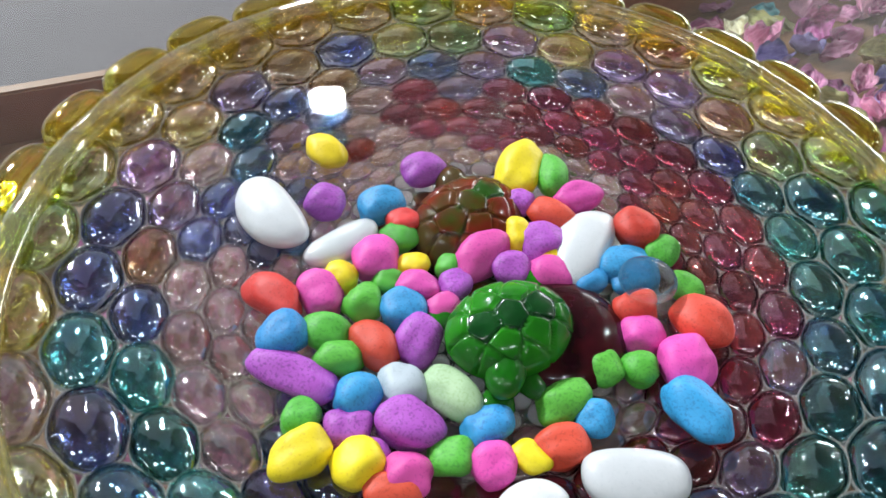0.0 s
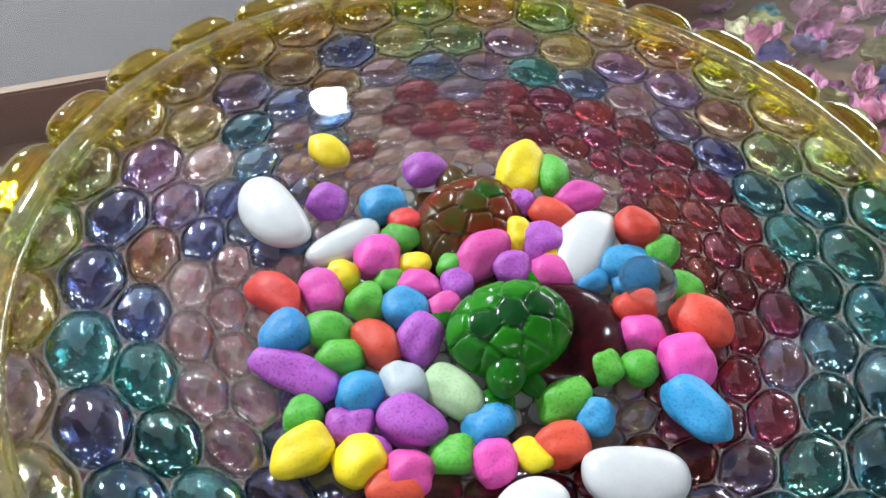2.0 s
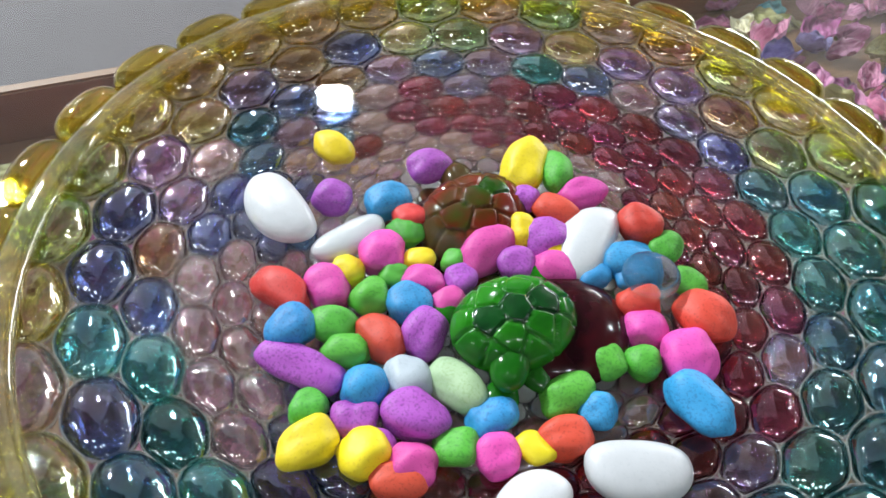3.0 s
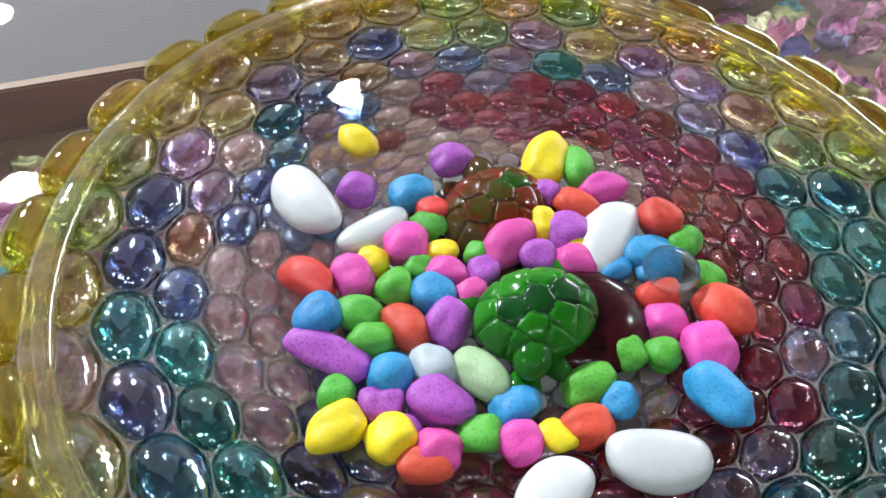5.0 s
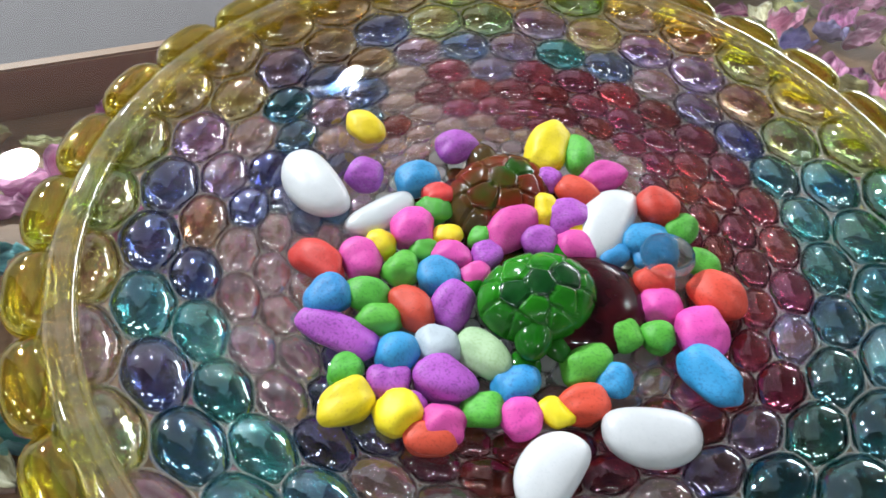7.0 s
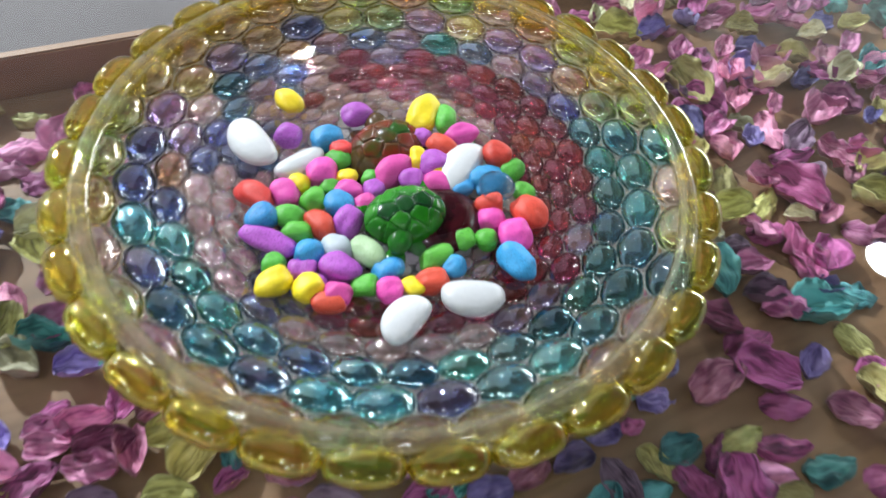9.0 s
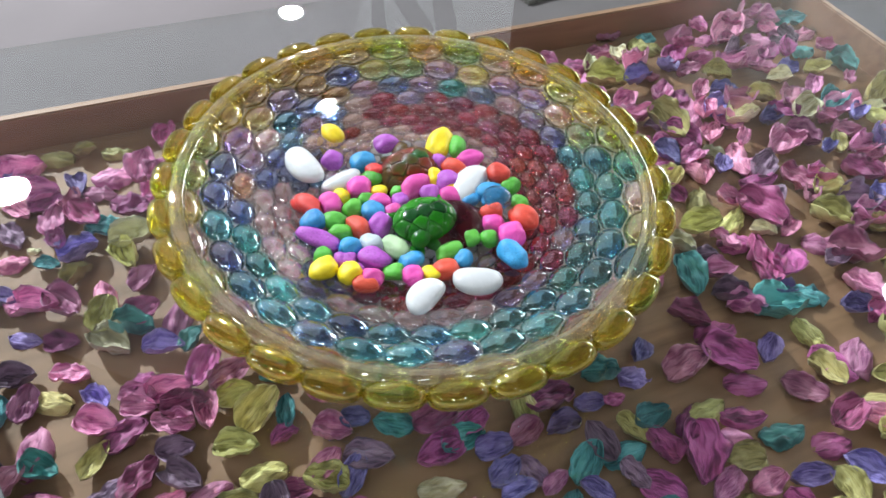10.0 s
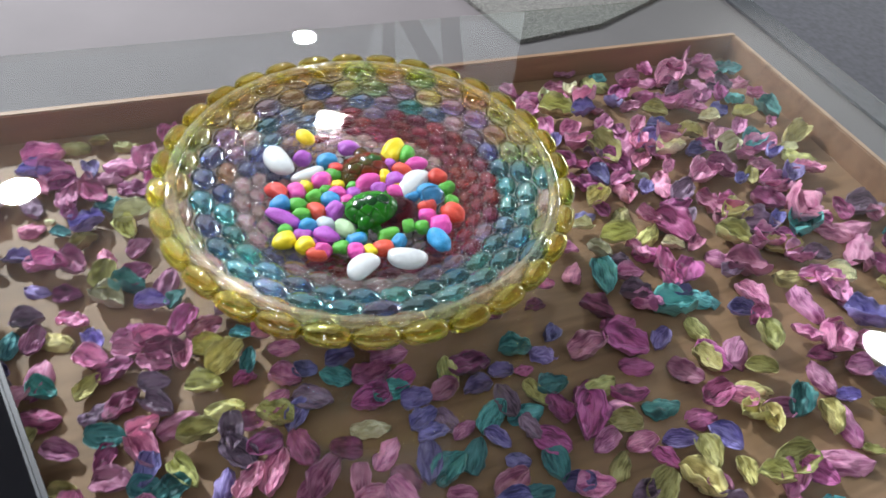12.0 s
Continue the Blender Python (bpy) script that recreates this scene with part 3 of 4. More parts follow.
# ---------------------------------------------------------------- pebbles
def pebble(colour, x, y, long, wide, turn):
    rnd = random.Random(int(x * 1e5) * 31 + int(y * 1e5))
    smooth = colour == "white"
    high = wide * (0.62 if smooth else 0.78)
    bm = bmesh.new()
    bmesh.ops.create_icosphere(bm, subdivisions=4, radius=1)
    off = Vector((rnd.random() * 90, rnd.random() * 90, rnd.random() * 90))
    if not smooth:
        long, wide, high = long * 0.98, wide * 0.95, high * 0.95
    rough = 0.05 if smooth else 0.24
    curve = rnd.choice((-0.13, 0.12))
    for v in bm.verts:
        d = v.co.normalized()
        k = 1 + rough * (noise.noise(d * 1.0 + off)) + (0 if smooth else 0.045 * noise.noise(d * 2.0 + off) + 0.014 * noise.noise(d * 6 + off) + 0.006 * noise.noise(d * 14 + off))
        e = 2.25 if smooth else 2.4
        k /= (abs(d.x) ** e + abs(d.y) ** e + abs(d.z) ** e) ** (1 / e)
        v.co = Vector((d.x * long / 2, d.y * wide / 2, d.z * high / 2)) * k
        if smooth:
            v.co.y += curve * wide * ((2 * v.co.x / long) ** 2 - 0.4)
    ob = part("pebble", bm, STONE[colour])
    floor = bowl_z(math.hypot(x, y)) + 0.001
    ob.matrix_world = pose(x, y, max(floor + high * 0.47, 0.0365), *((0, 0) if smooth else (rnd.uniform(-9, 9), rnd.uniform(-9, 9))), turn)
    return tagged(ob, STONE_LABEL[colour], "pebble", "dyed pebbles in the bowl")
def strew_pebbles(colour, rows):
    for row in rows:
        pebble(colour, *row)
strew_pebbles("white", [(-0.0785, -0.0100, 0.0370, 0.0200, -33), (-0.0500, -0.0113, 0.0300, 0.0130, 58), (0.0305, 0.0195, 0.0370, 0.0195, 84), (0.0605, -0.0592, 0.0300, 0.0182, 20), (0.0355, -0.0815, 0.0275, 0.0180, 73)])
strew_pebbles("pale", [(-0.0100, -0.0550, 0.0160, 0.0141, -34)])
strew_pebbles("yellow", [(-0.0750, 0.0270, 0.0182, 0.0142, -31), (-0.0020, 0.0490, 0.0281, 0.0175, 90), (-0.0440, -0.0250, 0.0116, 0.0126, 18), (0.0070, 0.0150, 0.0123, 0.0146, 14), (-0.0240, -0.0110, 0.0125, 0.0097, 27), (-0.0270, -0.0850, 0.0177, 0.0143, 45), (-0.0120, -0.0820, 0.0141, 0.0149, -45), (0.0320, -0.0620, 0.0120, 0.0097, -18), (0.0200, 0.0120, 0.0092, 0.0098, 14)])
strew_pebbles("purple", [(-0.0370, 0.0350, 0.0192, 0.0152, 59), (-0.0640, 0.0040, 0.0149, 0.0151, 14), (0.0030, 0.0320, 0.0108, 0.0119, 14), (0.0160, 0.0150, 0.0189, 0.0162, 45), (0.0090, -0.0000, 0.0146, 0.0134, 14), (-0.0070, -0.0140, 0.0124, 0.0117, 56), (-0.0410, -0.0640, 0.0302, 0.0132, 0), (-0.0110, -0.0380, 0.0179, 0.0148, 90), (-0.0190, -0.0730, 0.0135, 0.0133, 18), (-0.0030, -0.0660, 0.0200, 0.0158, 0), (-0.0100, -0.0780, 0.0121, 0.0106, 18)])
strew_pebbles("pink", [(0.0230, 0.0430, 0.0197, 0.0139, 45), (-0.0360, -0.0140, 0.0164, 0.0177, 27), (-0.0030, 0.0020, 0.0246, 0.0165, 68), (-0.0470, -0.0340, 0.0180, 0.0151, -27), (-0.0190, -0.0190, 0.0161, 0.0127, 14), (0.0220, 0.0030, 0.0163, 0.0141, 14), (0.0560, -0.0100, 0.0147, 0.0145, 27), (0.0700, -0.0170, 0.0176, 0.0184, 18), (0.0020, -0.0800, 0.0140, 0.0140, 18), (0.0230, -0.0680, 0.0138, 0.0132, 45), (-0.0080, -0.0240, 0.0116, 0.0107, 34)])
strew_pebbles("red", [(-0.0610, -0.0410, 0.0238, 0.0137, -14), (-0.0240, -0.0450, 0.0195, 0.0147, -27), (0.0160, 0.0300, 0.0195, 0.0145, -14), (0.0470, 0.0340, 0.0164, 0.0183, 27), (0.0730, 0.0010, 0.0226, 0.0179, -34), (0.0520, -0.0000, 0.0148, 0.0142, 18), (0.0400, -0.0560, 0.0160, 0.0128, 34), (-0.0000, -0.0850, 0.0171, 0.0118, 18), (-0.0340, 0.0060, 0.0123, 0.0120, 27)])
strew_pebbles("green", [(0.0110, 0.0510, 0.0202, 0.0149, -68), (-0.0330, -0.0010, 0.0139, 0.0121, -14), (-0.0390, -0.0460, 0.0160, 0.0136, 14), (-0.0310, -0.0530, 0.0159, 0.0121, 18), (-0.0330, -0.0320, 0.0142, 0.0131, 56), (-0.0290, -0.0210, 0.0103, 0.0101, 18), (-0.0120, -0.0070, 0.0090, 0.0093, 18), (0.0570, 0.0270, 0.0163, 0.0123, 68), (0.0670, 0.0150, 0.0136, 0.0114, -63), (-0.0330, -0.0750, 0.0127, 0.0114, 90), (0.0110, -0.0700, 0.0140, 0.0125, 18), (0.0570, -0.0225, 0.0110, 0.0128, 40), (0.0462, -0.0262, 0.0130, 0.0118, -20), (0.0370, -0.0420, 0.0182, 0.0125, 45)])
strew_pebbles("mint", [(0.0050, -0.0520, 0.0210, 0.0137, -18)])
strew_pebbles("blue", [(-0.0450, 0.0100, 0.0173, 0.0160, 53), (0.0450, 0.0170, 0.0201, 0.0151, 37), (0.0360, 0.0050, 0.0129, 0.0094, 34), (-0.0500, -0.0530, 0.0161, 0.0173, -18), (-0.0200, -0.0290, 0.0152, 0.0154, 34), (-0.0210, -0.0630, 0.0133, 0.0157, 0), (0.0180, -0.0580, 0.0169, 0.0130, 45), (0.0470, -0.0440, 0.0116, 0.0124, 0), (0.0750, -0.0320, 0.0239, 0.0167, -34), (0.0490, 0.0100, 0.0140, 0.0111, 27)])


# ---------------------------------------------------------------- turtles
def turtle(x, y, z, size, turn, under, mats, label):
    """A small moulded resin turtle: plated dome, head, four flippers and a wide dark belly; under is where the belly lies from the dome."""
    bm = bmesh.new()
    dome = ball(bm, Matrix(), 128, 72)
    spine = [(0, -0.30), (0, -0.02), (0, 0.27)]
    seeds = spine + [(sx * 0.25, y) for sx in (-1, 1) for y in (-0.20, 0.14)]
    seeds += [(0.42 * math.sin(t), 0.55 * math.cos(t)) for t in [2 * math.pi * (i + 0.5) / 10 for i in range(10)]]
    for v in dome:
        px, py = v.co.x * 0.46, v.co.y * 0.58
        d = sorted((math.hypot(px - a, py - c), i) for i, (a, c) in enumerate(seeds))
        gap = min((d[1][0] - d[0][0]) / 0.045, 1.0)
        k = 1.0 if v.co.z < -0.05 else 0.87 + 0.13 * gap * (2 - gap)
        v.co = Vector((px * k, py * k, 0.08 + 0.36 * v.co.z * k))
    inner = [f for f in bm.faces if f.calc_center_median().z > 0.05 and
             min(range(len(seeds)), key=lambda i: math.hypot(f.calc_center_median().x - seeds[i][0] * 0.93, f.calc_center_median().y - seeds[i][1] * 0.93)) < 3]
    ball(bm, pose(0.38, -0.24, 0.12, 0, 0, 50) @ Matrix.Diagonal((0.17, 0.24, 0.17, 1)), 24, 16)
    ball(bm, pose(0.56, -0.40, -0.04, 0, 0, 50) @ Matrix.Diagonal((0.15, 0.18, 0.10, 1)), 20, 12)
    for sx, sy, r in ((-1, -0.42, -40), (1, 0.50, 45), (-1, 0.48, 45), (0.9, -0.05, 10)):
        ball(bm, pose(sx * 0.46, sy, -0.06, 0, 0, r) @ Matrix.Diagonal((0.24, 0.13, 0.09, 1)), 16, 10)
    shell = set(bm.faces)
    ball(bm, Matrix.Translation((*under, -0.12)) @ Matrix.Diagonal((0.58, 0.62, 0.24, 1)), 40, 20)
    for f in bm.faces:
        f.material_index = 2 if f not in shell else 0
    for f in inner:
        f.material_index = 1
    ob = part("turtle_figurine", bm, mats[0])
    for mat in mats[1:]:
        ob.data.materials.append(mat)
    ob.matrix_world = pose(x, y, z, 0, 0, turn) @ Matrix.Diagonal((size, size, size * 0.8, 1))
    return tagged(ob, label, "turtle figurine", "turtle figurines")
turtle(0.0150, -0.0265, 0.0385, 0.0365, -46, (0.14, 0.44), (GREEN_JELLY, DARK_JELLY, MAROON_JELLY), "translucent green resin turtle with dark red belly among pebbles")
turtle(-0.013, 0.018, 0.0305, 0.041, 160, (0.0, 0.05), (RED_JELLY, RUST_JELLY, MAROON_JELLY), "translucent reddish green resin turtle figurine under water")

# clear glass bead lying on the pebbles
bm = bmesh.new()
ball(bm, Matrix.Diagonal((0.0098, 0.0088, 0.0062, 1)), 32, 20)
bead_ob = part("glass_bead", bm, BEAD)
bead_ob.location = (0.0530, 0.0070, 0.0440)
tagged(bead_ob, "clear flattened glass bead resting on the pebbles", "glass bead")

# ---------------------------------------------------------------- petals
def petal_mesh(seed, kind):
    """One dried petal of unit length, cupped and wrinkled, with a thin edge."""
    rnd = random.Random(seed)
    nu, nv = 17, 11
    cup, bend, width = rnd.uniform(0.35, 1.0), rnd.uniform(0.0, 0.55), rnd.uniform(0.30, 0.43)
    twist, tip = rnd.uniform(-0.5, 0.5), rnd.uniform(0.6, 1.15)
    off = Vector((rnd.random() * 50, rnd.random() * 50, 0))
    bm = bmesh.new()
    sheets = []
    for side in (0, 1):
        grid = []
        for i in range(nu):
            u = i / (nu - 1)
            half = width * math.sin(math.pi * u ** 0.8) ** (0.62 * tip) + 0.012
            row = []
            for j in range(nv):
                v = 2 * j / (nv - 1) - 1
                z = cup * half * (0.6 * v * v + 0.8 * v ** 4) + bend * (u - 0.5) ** 2 * 1.6 + twist * 0.25 * v * half * (u - 0.4)
                z += 0.075 * noise.noise(Vector((u * 8, v * 4.5, 2)) + off) + 0.16 * noise.noise(Vector((u * 3.6, v * 2.4, 0)) + off) + 0.010 * math.sin(v * 17 + 3 * noise.noise(Vector((u * 3, v, 7)) + off)) * math.sin(math.pi * u) + 0.05 * abs(v) ** 3 * noise.noise(Vector((u * 12, v * 2, 9)) + off)
                y = v * half * (1 - 0.28 * cup * v * v) + 0.05 * noise.noise(Vector((u * 6, v * 3, 4)) + off)
                row.append(bm.verts.new((u - 0.5, y, z + (0.0 if side else 0.022))))
            grid.append(row)
        sheets.append(grid)
    a, b = sheets
    for i in range(nu - 1):
        for j in range(nv - 1):
            bm.faces.new((a[i][j], a[i + 1][j], a[i + 1][j + 1], a[i][j + 1]))
            bm.faces.new((b[i][j], b[i][j + 1], b[i + 1][j + 1], b[i + 1][j]))
    rim = [(i, 0) for i in range(nu)] + [(nu - 1, j) for j in range(1, nv)] + [(i, nv - 1) for i in range(nu - 2, -1, -1)] + [(0, j) for j in range(nv - 2, 0, -1)]
    for (i, j), (k, l) in zip(rim, rim[1:] + rim[:1]):
        bm.faces.new((a[i][j], b[i][j], b[k][l], a[k][l]))
    bmesh.ops.recalc_face_normals(bm, faces=bm.faces[:])
    low = min(v.co.z for v in bm.verts)
    for v in bm.verts:
        v.co.z -= low
    # long way and cross way of the petal, for its veins
    uv = bm.loops.layers.uv.new("UVMap")
    place = {}
    for grid in sheets:
        for i, row in enumerate(grid):
            for j, vert in enumerate(row):
                place[vert] = (i / (nu - 1), j / (nv - 1))
    for face in bm.faces:
        for loop in face.loops:
            loop[uv].uv = place[loop.vert]
    me = bpy.data.meshes.new("petal")
    bm.to_mesh(me)
    bm.free()
    for p in me.polygons:
        p.use_smooth = True
    me.materials.append(PETAL[kind])
    return me
PETALS = {kind: [petal_mesh(i * 7 + len(kind), kind) for i in range(7)] for kind in PETAL}
petal_count = 0
laid = []
def petal(kind, x, y, long, turn):
    global petal_count
    petal_count += 1
    laid.append((x, y))
    rnd = random.Random(petal_count)
    ob = new("petal", PETALS[kind][petal_count % 7])
    flip = 180 if rnd.random() < 0.3 else 0
    lift = TRAY_Z + 0.001 + rnd.uniform(0, 0.003) + (0.2 * long if flip else 0)
    ob.matrix_world = pose(x, y, lift, flip + rnd.uniform(-20, 20), rnd.uniform(-12, 12), turn + rnd.uniform(-12, 12)) @ Matrix.Scale(long * 0.95, 4)
    return tagged(ob, PETAL_LABEL[kind], "dried petal", "potpourri petals in the tray")
def strew_petals(kind, rows):
    for row in rows:
        petal(kind, *row)
strew_petals("olive", [(-0.340, 0.001, 0.036, 29), (-0.316, 0.017, 0.021, 27), (-0.296, 0.031, 0.028, 27), (-0.185, -0.184, 0.031, 21), (-0.132, -0.209, 0.029, 90), (-0.055, -0.170, 0.031, 36), (-0.054, -0.142, 0.038, 77), (-0.033, -0.176, 0.032, 50), (-0.034, -0.208, 0.032, 56), (-0.026, -0.232, 0.031, -27), (-0.076, -0.138, 0.028, 49), (-0.090, -0.274, 0.024, 27), (0.112, -0.080, 0.035, -49), (0.305, 0.059, 0.038, -32), (0.313, 0.030, 0.031, -53), (0.359, 0.078, 0.035, -61), (0.358, 0.045, 0.030, 6), (0.229, -0.034, 0.032, 45), (0.183, -0.067, 0.029, -21), (0.255, -0.060, 0.033, 32), (0.354, 0.019, 0.038, 22), (0.356, -0.008, 0.033, 37)])
strew_petals("olive", [(0.369, -0.008, 0.029, -69), (0.412, 0.018, 0.031, -50), (0.385, -0.032, 0.041, 37), (0.450, 0.003, 0.021, 24), (0.324, -0.057, 0.033, -50), (0.262, -0.097, 0.034, 90), (0.288, -0.099, 0.035, 72), (0.316, -0.089, 0.040, -7), (0.385, 0.172, 0.045, 32), (0.130, 0.405, 0.045, 12), (0.316, 0.441, 0.037, 30), (0.208, 0.380, 0.037, 12), (0.095, 0.309, 0.049, 30), (0.167, 0.269, 0.050, -42), (0.254, 0.354, 0.035, 13), (0.380, 0.424, 0.050, 59), (0.387, 0.384, 0.042, -5), (0.334, 0.310, 0.032, 87), (0.323, 0.233, 0.046, 42), (0.181, 0.187, 0.036, 60), (0.205, 0.175, 0.038, 84), (0.209, 0.141, 0.040, 39)])
strew_petals("olive", [(0.235, 0.159, 0.040, 80), (0.320, 0.198, 0.042, 0), (0.371, 0.207, 0.045, 29)])
strew_petals("pink", [(-0.348, -0.024, 0.041, 45), (-0.280, 0.008, 0.042, 56), (-0.263, 0.021, 0.037, 118), (-0.278, -0.015, 0.029, 29), (-0.319, -0.037, 0.037, 15), (-0.285, -0.059, 0.038, 113), (-0.239, -0.112, 0.023, 27), (-0.209, -0.104, 0.030, 119), (-0.189, -0.079, 0.028, 85), (-0.291, -0.100, 0.025, 24), (-0.254, -0.131, 0.029, 110), (-0.143, -0.099, 0.033, 100), (-0.185, -0.166, 0.027, 23), (-0.135, -0.160, 0.027, 23), (-0.118, -0.149, 0.033, 36), (-0.130, -0.167, 0.025, 30), (-0.146, -0.189, 0.029, 27), (-0.198, -0.193, 0.029, 111), (-0.174, -0.218, 0.039, 122), (-0.053, -0.205, 0.033, 45), (-0.114, -0.254, 0.028, 23), (-0.063, -0.233, 0.034, -13)])
strew_petals("pink", [(-0.066, -0.257, 0.032, 7), (-0.004, -0.141, 0.028, 13), (0.061, -0.084, 0.034, 37), (-0.022, -0.112, 0.028, 27), (0.019, -0.218, 0.031, 90), (0.032, -0.206, 0.038, 97), (0.066, -0.195, 0.035, 90), (0.085, -0.186, 0.026, -54), (0.057, -0.208, 0.025, 90), (0.093, -0.160, 0.030, 76), (0.118, -0.171, 0.029, 0), (0.100, -0.193, 0.028, 40), (0.180, 0.077, 0.033, 82), (0.253, 0.065, 0.033, 27), (0.215, -0.004, 0.041, 41), (0.333, 0.056, 0.042, 86), (0.296, 0.010, 0.034, 6), (0.253, -0.048, 0.029, 24), (0.271, -0.069, 0.029, 45), (0.408, 0.057, 0.037, -66), (0.429, 0.020, 0.044, -60), (0.428, -0.017, 0.043, 7)])
strew_petals("pink", [(0.333, -0.084, 0.025, -45), (0.188, -0.144, 0.034, 69), (0.246, -0.123, 0.032, 41), (0.157, -0.165, 0.024, 16), (0.142, -0.120, 0.022, 54), (0.399, 0.140, 0.045, -53), (0.344, 0.121, 0.039, -41), (0.339, 0.157, 0.047, 0), (0.317, 0.162, 0.039, 0), (0.413, 0.104, 0.048, 75), (0.436, 0.166, 0.036, -56), (0.420, 0.174, 0.046, -37), (0.448, 0.115, 0.029, 22), (0.442, 0.085, 0.036, 35), (0.388, 0.198, 0.038, 29), (0.085, 0.372, 0.037, 28), (0.167, 0.450, 0.048, 77), (0.190, 0.448, 0.032, 30), (0.212, 0.477, 0.065, 70), (0.233, 0.529, 0.049, 79), (0.256, 0.527, 0.041, -8), (0.250, 0.476, 0.036, -27)])
strew_petals("pink", [(0.304, 0.515, 0.038, 33), (0.226, 0.404, 0.040, 30), (0.180, 0.377, 0.030, 32), (0.100, 0.345, 0.040, 99), (0.125, 0.360, 0.046, 72), (0.062, 0.297, 0.047, 54), (0.096, 0.278, 0.032, -54), (0.183, 0.302, 0.065, 88), (0.233, 0.330, 0.048, 52), (0.242, 0.250, 0.049, -81), (0.212, 0.272, 0.040, 87), (0.299, 0.307, 0.039, -20), (0.281, 0.287, 0.052, 65), (0.292, 0.388, 0.030, 28), (0.340, 0.377, 0.048, 51), (0.322, 0.343, 0.030, 28), (0.342, 0.337, 0.037, 28), (0.397, 0.355, 0.043, 23), (0.353, 0.314, 0.040, 52), (0.412, 0.325, 0.015, 25), (0.381, 0.278, 0.062, 79), (0.293, 0.236, 0.038, -35)])
strew_petals("pink", [(0.354, 0.211, 0.036, 5), (0.423, 0.261, 0.044, -5), (0.447, 0.278, 0.042, 27), (0.454, 0.249, 0.060, 70), (0.168, 0.103, 0.023, 31), (0.120, 0.291, 0.033, 65), (0.156, 0.318, 0.037, 85), (0.140, 0.266, 0.038, 54), (0.083, 0.408, 0.032, 30), (0.245, 0.429, 0.043, 63)])
strew_petals("magenta", [(-0.249, -0.018, 0.036, 15), (-0.208, -0.145, 0.025, 27), (-0.172, -0.103, 0.030, 41), (-0.143, -0.155, 0.028, 54), (-0.122, -0.188, 0.031, 67), (-0.102, -0.156, 0.032, 45), (-0.031, -0.153, 0.021, 50), (-0.099, -0.209, 0.034, 74), (-0.144, -0.240, 0.031, 23), (-0.009, -0.180, 0.022, 27), (0.058, -0.109, 0.034, 49), (0.126, -0.065, 0.039, 45), (0.121, -0.007, 0.030, 0), (0.158, 0.018, 0.022, 38), (0.167, -0.046, 0.019, 32), (0.210, 0.040, 0.036, 0), (0.230, 0.036, 0.037, 41), (0.241, 0.015, 0.044, -13), (0.317, 0.039, 0.038, -32), (0.255, -0.004, 0.032, 24), (0.254, -0.028, 0.035, 29), (0.220, -0.044, 0.031, 80)])
strew_petals("magenta", [(0.227, -0.068, 0.047, -72), (0.314, -0.028, 0.030, 24), (0.323, -0.001, 0.034, 61), (0.208, -0.098, 0.032, -7), (0.315, -0.073, 0.023, 21), (0.408, 0.082, 0.029, 27), (0.261, 0.118, 0.055, -67), (0.282, 0.128, 0.042, 79), (0.055, 0.333, 0.044, 28), (0.328, 0.491, 0.033, 30), (0.183, 0.255, 0.046, -32), (0.354, 0.273, 0.039, -20), (0.258, 0.223, 0.038, 29), (0.162, 0.202, 0.043, 5), (0.263, 0.183, 0.053, -27), (0.241, 0.140, 0.035, 31), (0.195, 0.414, 0.037, 55), (0.162, 0.395, 0.041, 86)])
strew_petals("teal", [(-0.246, -0.048, 0.034, 29), (-0.264, -0.094, 0.021, 27), (-0.170, -0.120, 0.032, 27), (-0.125, -0.111, 0.024, 84), (-0.211, -0.203, 0.026, 119), (-0.092, -0.232, 0.031, 34), (-0.041, -0.254, 0.029, 23), (0.076, -0.114, 0.033, 45), (-0.058, -0.117, 0.023, 27), (0.155, -0.033, 0.032, 24), (0.207, 0.083, 0.041, -55), (0.278, 0.073, 0.045, 31), (0.301, 0.103, 0.038, 11), (0.194, -0.056, 0.030, 56), (0.181, -0.086, 0.033, 32), (0.280, -0.030, 0.035, 24), (0.389, 0.024, 0.035, 85), (0.157, -0.135, 0.031, 90), (0.215, -0.118, 0.030, -45), (0.209, -0.144, 0.026, 27), (0.129, 0.427, 0.032, 30), (0.287, 0.537, 0.040, 31)])
strew_petals("teal", [(0.299, 0.475, 0.041, 30), (0.347, 0.466, 0.040, -45), (0.330, 0.384, 0.043, 67), (0.393, 0.246, 0.048, 61)])
strew_petals("cream", [(-0.216, -0.049, 0.038, 37), (-0.286, -0.085, 0.011, 24), (-0.176, -0.136, 0.035, 0), (0.074, -0.146, 0.033, 36), (0.426, 0.193, 0.037, 20), (0.240, 0.309, 0.041, 45), (0.298, 0.354, 0.042, 66), (0.195, 0.109, 0.028, 5)])
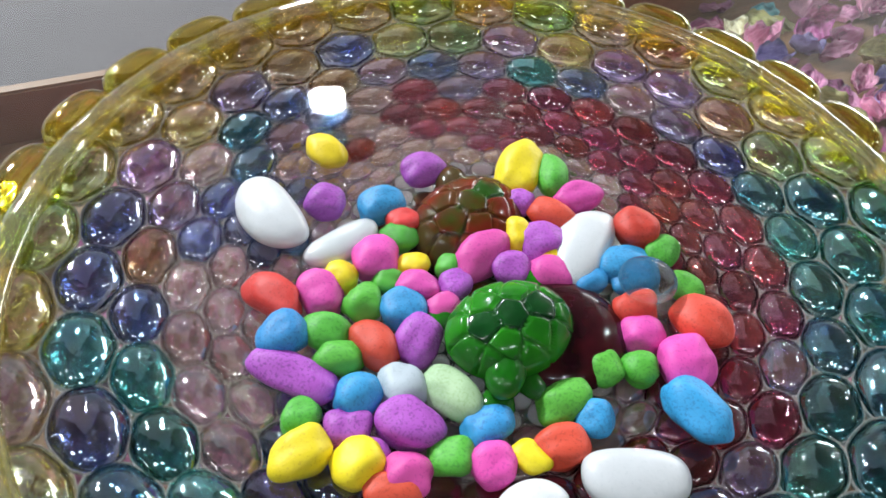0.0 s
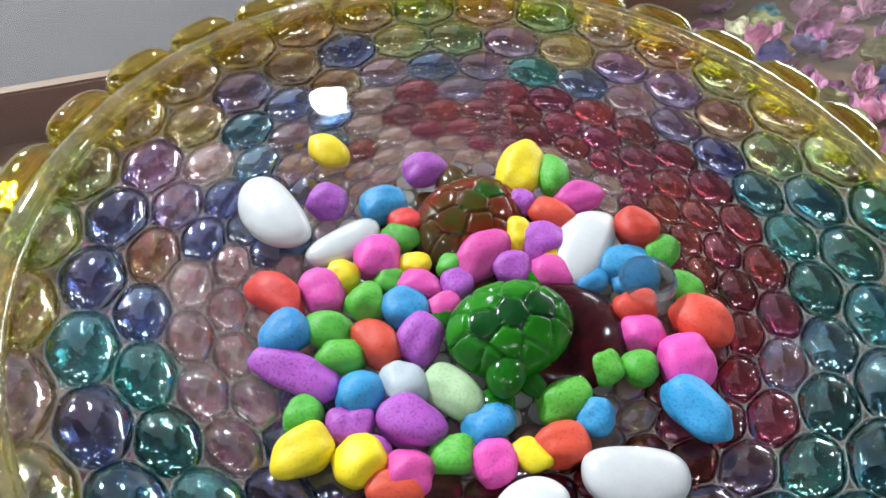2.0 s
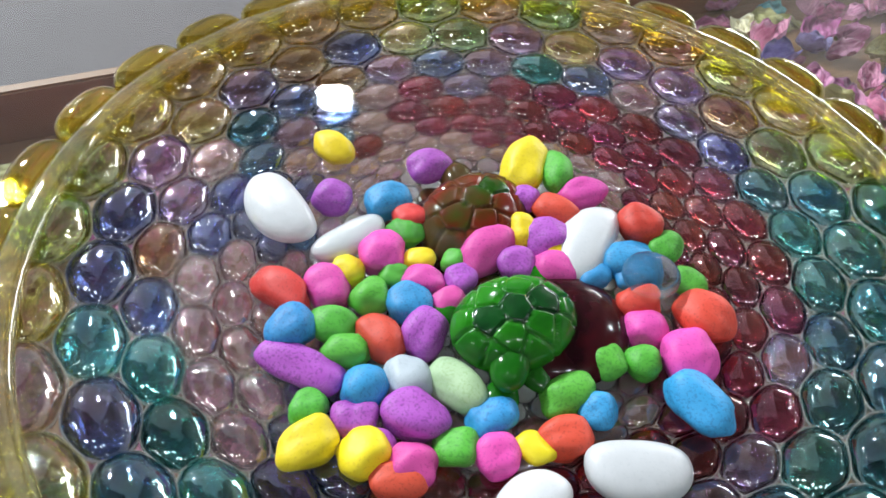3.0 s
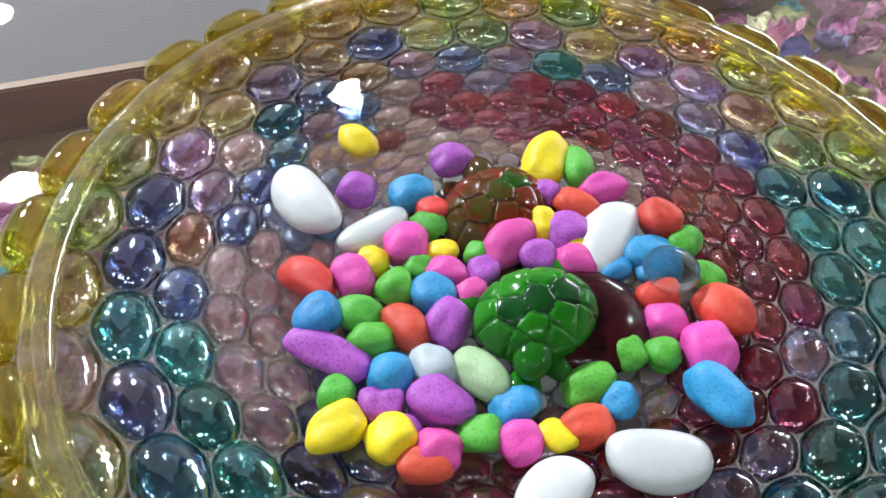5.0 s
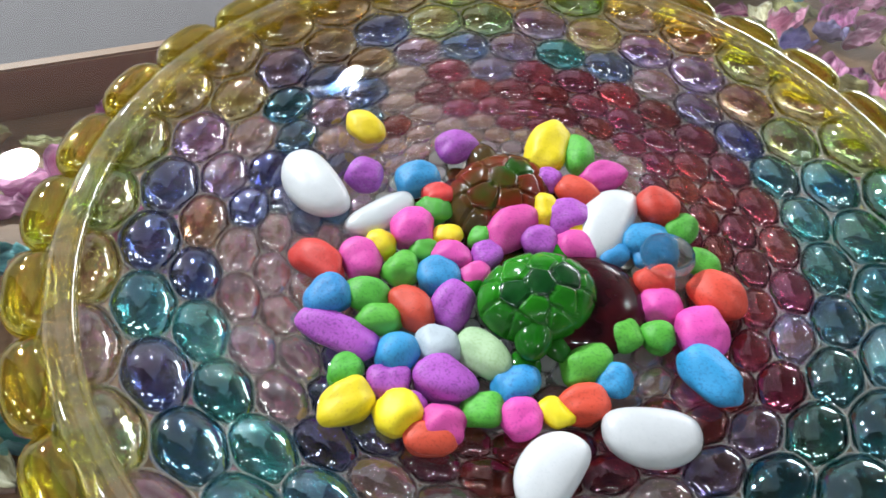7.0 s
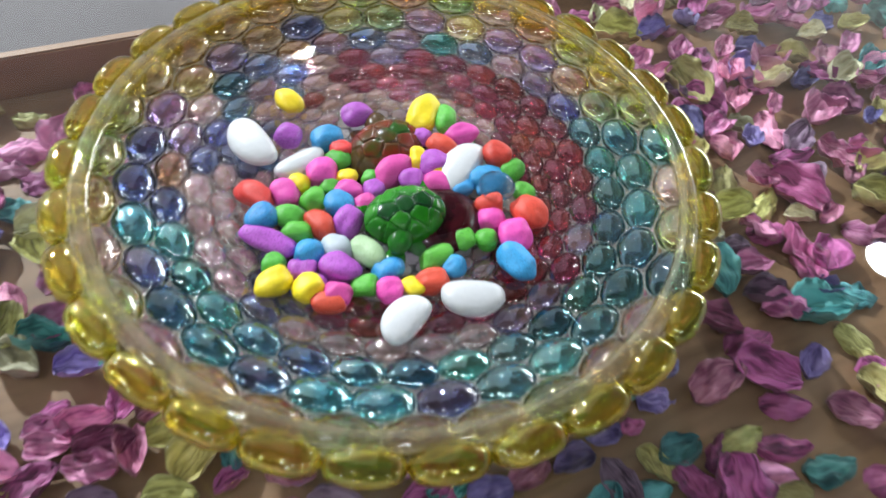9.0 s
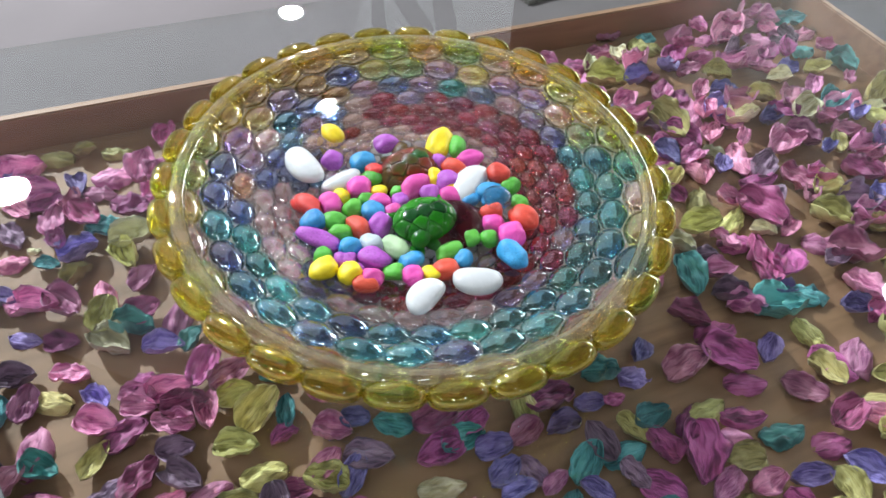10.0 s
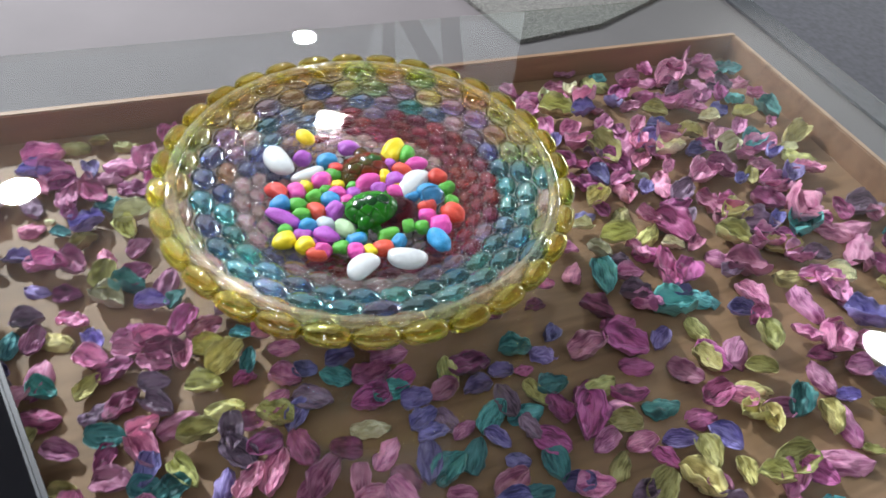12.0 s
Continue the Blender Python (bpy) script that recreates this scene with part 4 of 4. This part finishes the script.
strew_petals("violet", [(-0.246, -0.077, 0.032, 58), (-0.234, -0.151, 0.025, 21), (-0.269, -0.134, 0.031, 27), (-0.140, -0.125, 0.030, 32), (-0.001, -0.229, 0.029, 113), (0.005, -0.125, 0.022, 21), (0.027, -0.106, 0.027, 63), (0.099, -0.112, 0.027, 27), (0.112, -0.126, 0.027, 63), (0.126, -0.154, 0.038, 104), (0.177, -0.003, 0.025, 81), (0.149, -0.060, 0.024, 24), (0.179, -0.021, 0.029, 24), (0.280, 0.096, 0.023, 27), (0.332, 0.100, 0.028, 27), (0.273, 0.034, 0.027, 90), (0.300, -0.055, 0.030, 21), (0.333, -0.037, 0.032, 0), (0.431, 0.049, 0.022, 29), (0.186, -0.122, 0.021, 23), (0.233, -0.120, 0.027, 27), (0.445, 0.141, 0.044, -6)])
strew_petals("violet", [(0.282, 0.422, 0.031, 32), (0.219, 0.353, 0.034, 32), (0.374, 0.337, 0.039, 85), (0.172, 0.158, 0.031, 29), (0.211, 0.318, 0.037, 75), (0.264, 0.323, 0.031, 43)])
strew_petals("plum", [(-0.090, -0.184, 0.025, 27), (-0.114, -0.221, 0.025, 63), (0.026, -0.146, 0.036, 27), (0.240, 0.077, 0.033, 27), (0.455, 0.321, 0.051, 30), (0.341, 0.228, 0.047, 27), (0.261, 0.244, 0.041, 66)])

# loose petals that fill the rest of the tray
loose = []
def fill_petals(count, lo, hi, seed, kinds, gap=0.0165):
    rnd = random.Random(seed)
    for _ in range(count):
        p = TABLE @ Vector((rnd.uniform(lo[0], hi[0]), rnd.uniform(lo[1], hi[1]), 0))
        row = (rnd.choice(kinds), p.x, p.y, rnd.uniform(0.022, 0.033), rnd.uniform(0, 360))
        if all(math.hypot(p.x - x, p.y - y) > gap for x, y in laid):
            laid.append((p.x, p.y))
            loose.append(row)
MIX = ["pink", "pink", "pink", "magenta", "magenta", "olive", "teal", "violet", "plum"]
PINKISH = ["pink", "pink", "pink", "pink", "magenta", "magenta", "cream", "violet", "plum"]
fill_petals(220, (-0.45, -0.34), (-0.03, -0.03), 3, PINKISH)
fill_petals(60, (-0.42, -0.22), (-0.04, -0.02), 8, PINKISH)
DUSKY = ["magenta", "magenta", "pink", "plum", "violet", "plum", "olive"]
fill_petals(140, (-1.0, -0.45), (-0.70, -0.05), 10, DUSKY)
fill_petals(90, (-0.75, -0.75), (-0.40, -0.42), 11, DUSKY)
fill_petals(110, (-0.34, -0.80), (-0.03, -0.34), 9, MIX)
fill_petals(45, (-0.75, -0.62), (-0.30, -0.22), 4, MIX)
fill_petals(60, (-1.15, -0.84), (-0.85, -0.05), 5, MIX)
fill_petals(40, (-0.98, -0.42), (-0.70, -0.02), 7, MIX)
CRUSH = ["pink", "pink", "magenta", "magenta", "violet", "plum", "olive", "teal", "pink"]
fill_petals(260, (-1.02, -0.50), (-0.62, -0.08), 21, CRUSH, 0.0145)
fill_petals(120, (-0.62, -0.70), (-0.30, -0.42), 22, CRUSH, 0.0145)
fill_petals(120, (-0.84, -0.58), (-0.52, -0.36), 23, ["violet", "plum", "magenta", "violet", "pink", "teal"], 0.0140)
fill_petals(50, (-0.85, -0.84), (-0.05, -0.62), 6, MIX)


verts, faces, mats, uvs = [], [], [], []
order = list(PETAL)
for n, (kind, x, y, long, turn) in enumerate(loose):
    rnd = random.Random(900 + n)
    me = PETALS[kind][n % 7]
    m = pose(x, y, TRAY_Z + 0.001 + rnd.uniform(0, 0.008), rnd.uniform(-22, 22), rnd.uniform(-12, 12), turn) @ Matrix.Scale(long, 4)
    start = len(verts)
    verts += [(m @ v.co) / 0.026 for v in me.vertices]
    faces += [[start + i for i in p.vertices] for p in me.polygons]
    mats += [order.index(kind)] * len(me.polygons)
    uvs += [c for loop in me.uv_layers[0].data for c in loop.uv]
me = bpy.data.meshes.new("loose_petals")
me.from_pydata(verts, [], faces)
for kind in order:
    me.materials.append(PETAL[kind])
me.polygons.foreach_set("material_index", mats)
me.polygons.foreach_set("use_smooth", [True] * len(faces))
me.uv_layers.new(name="UVMap").data.foreach_set("uv", uvs)
loose_ob = new("loose_petals", me)
loose_ob.matrix_world = Matrix.Scale(0.026, 4)
tagged(loose_ob, "mixed dried potpourri petals scattered over the tray", "dried petals", kind="stuff")
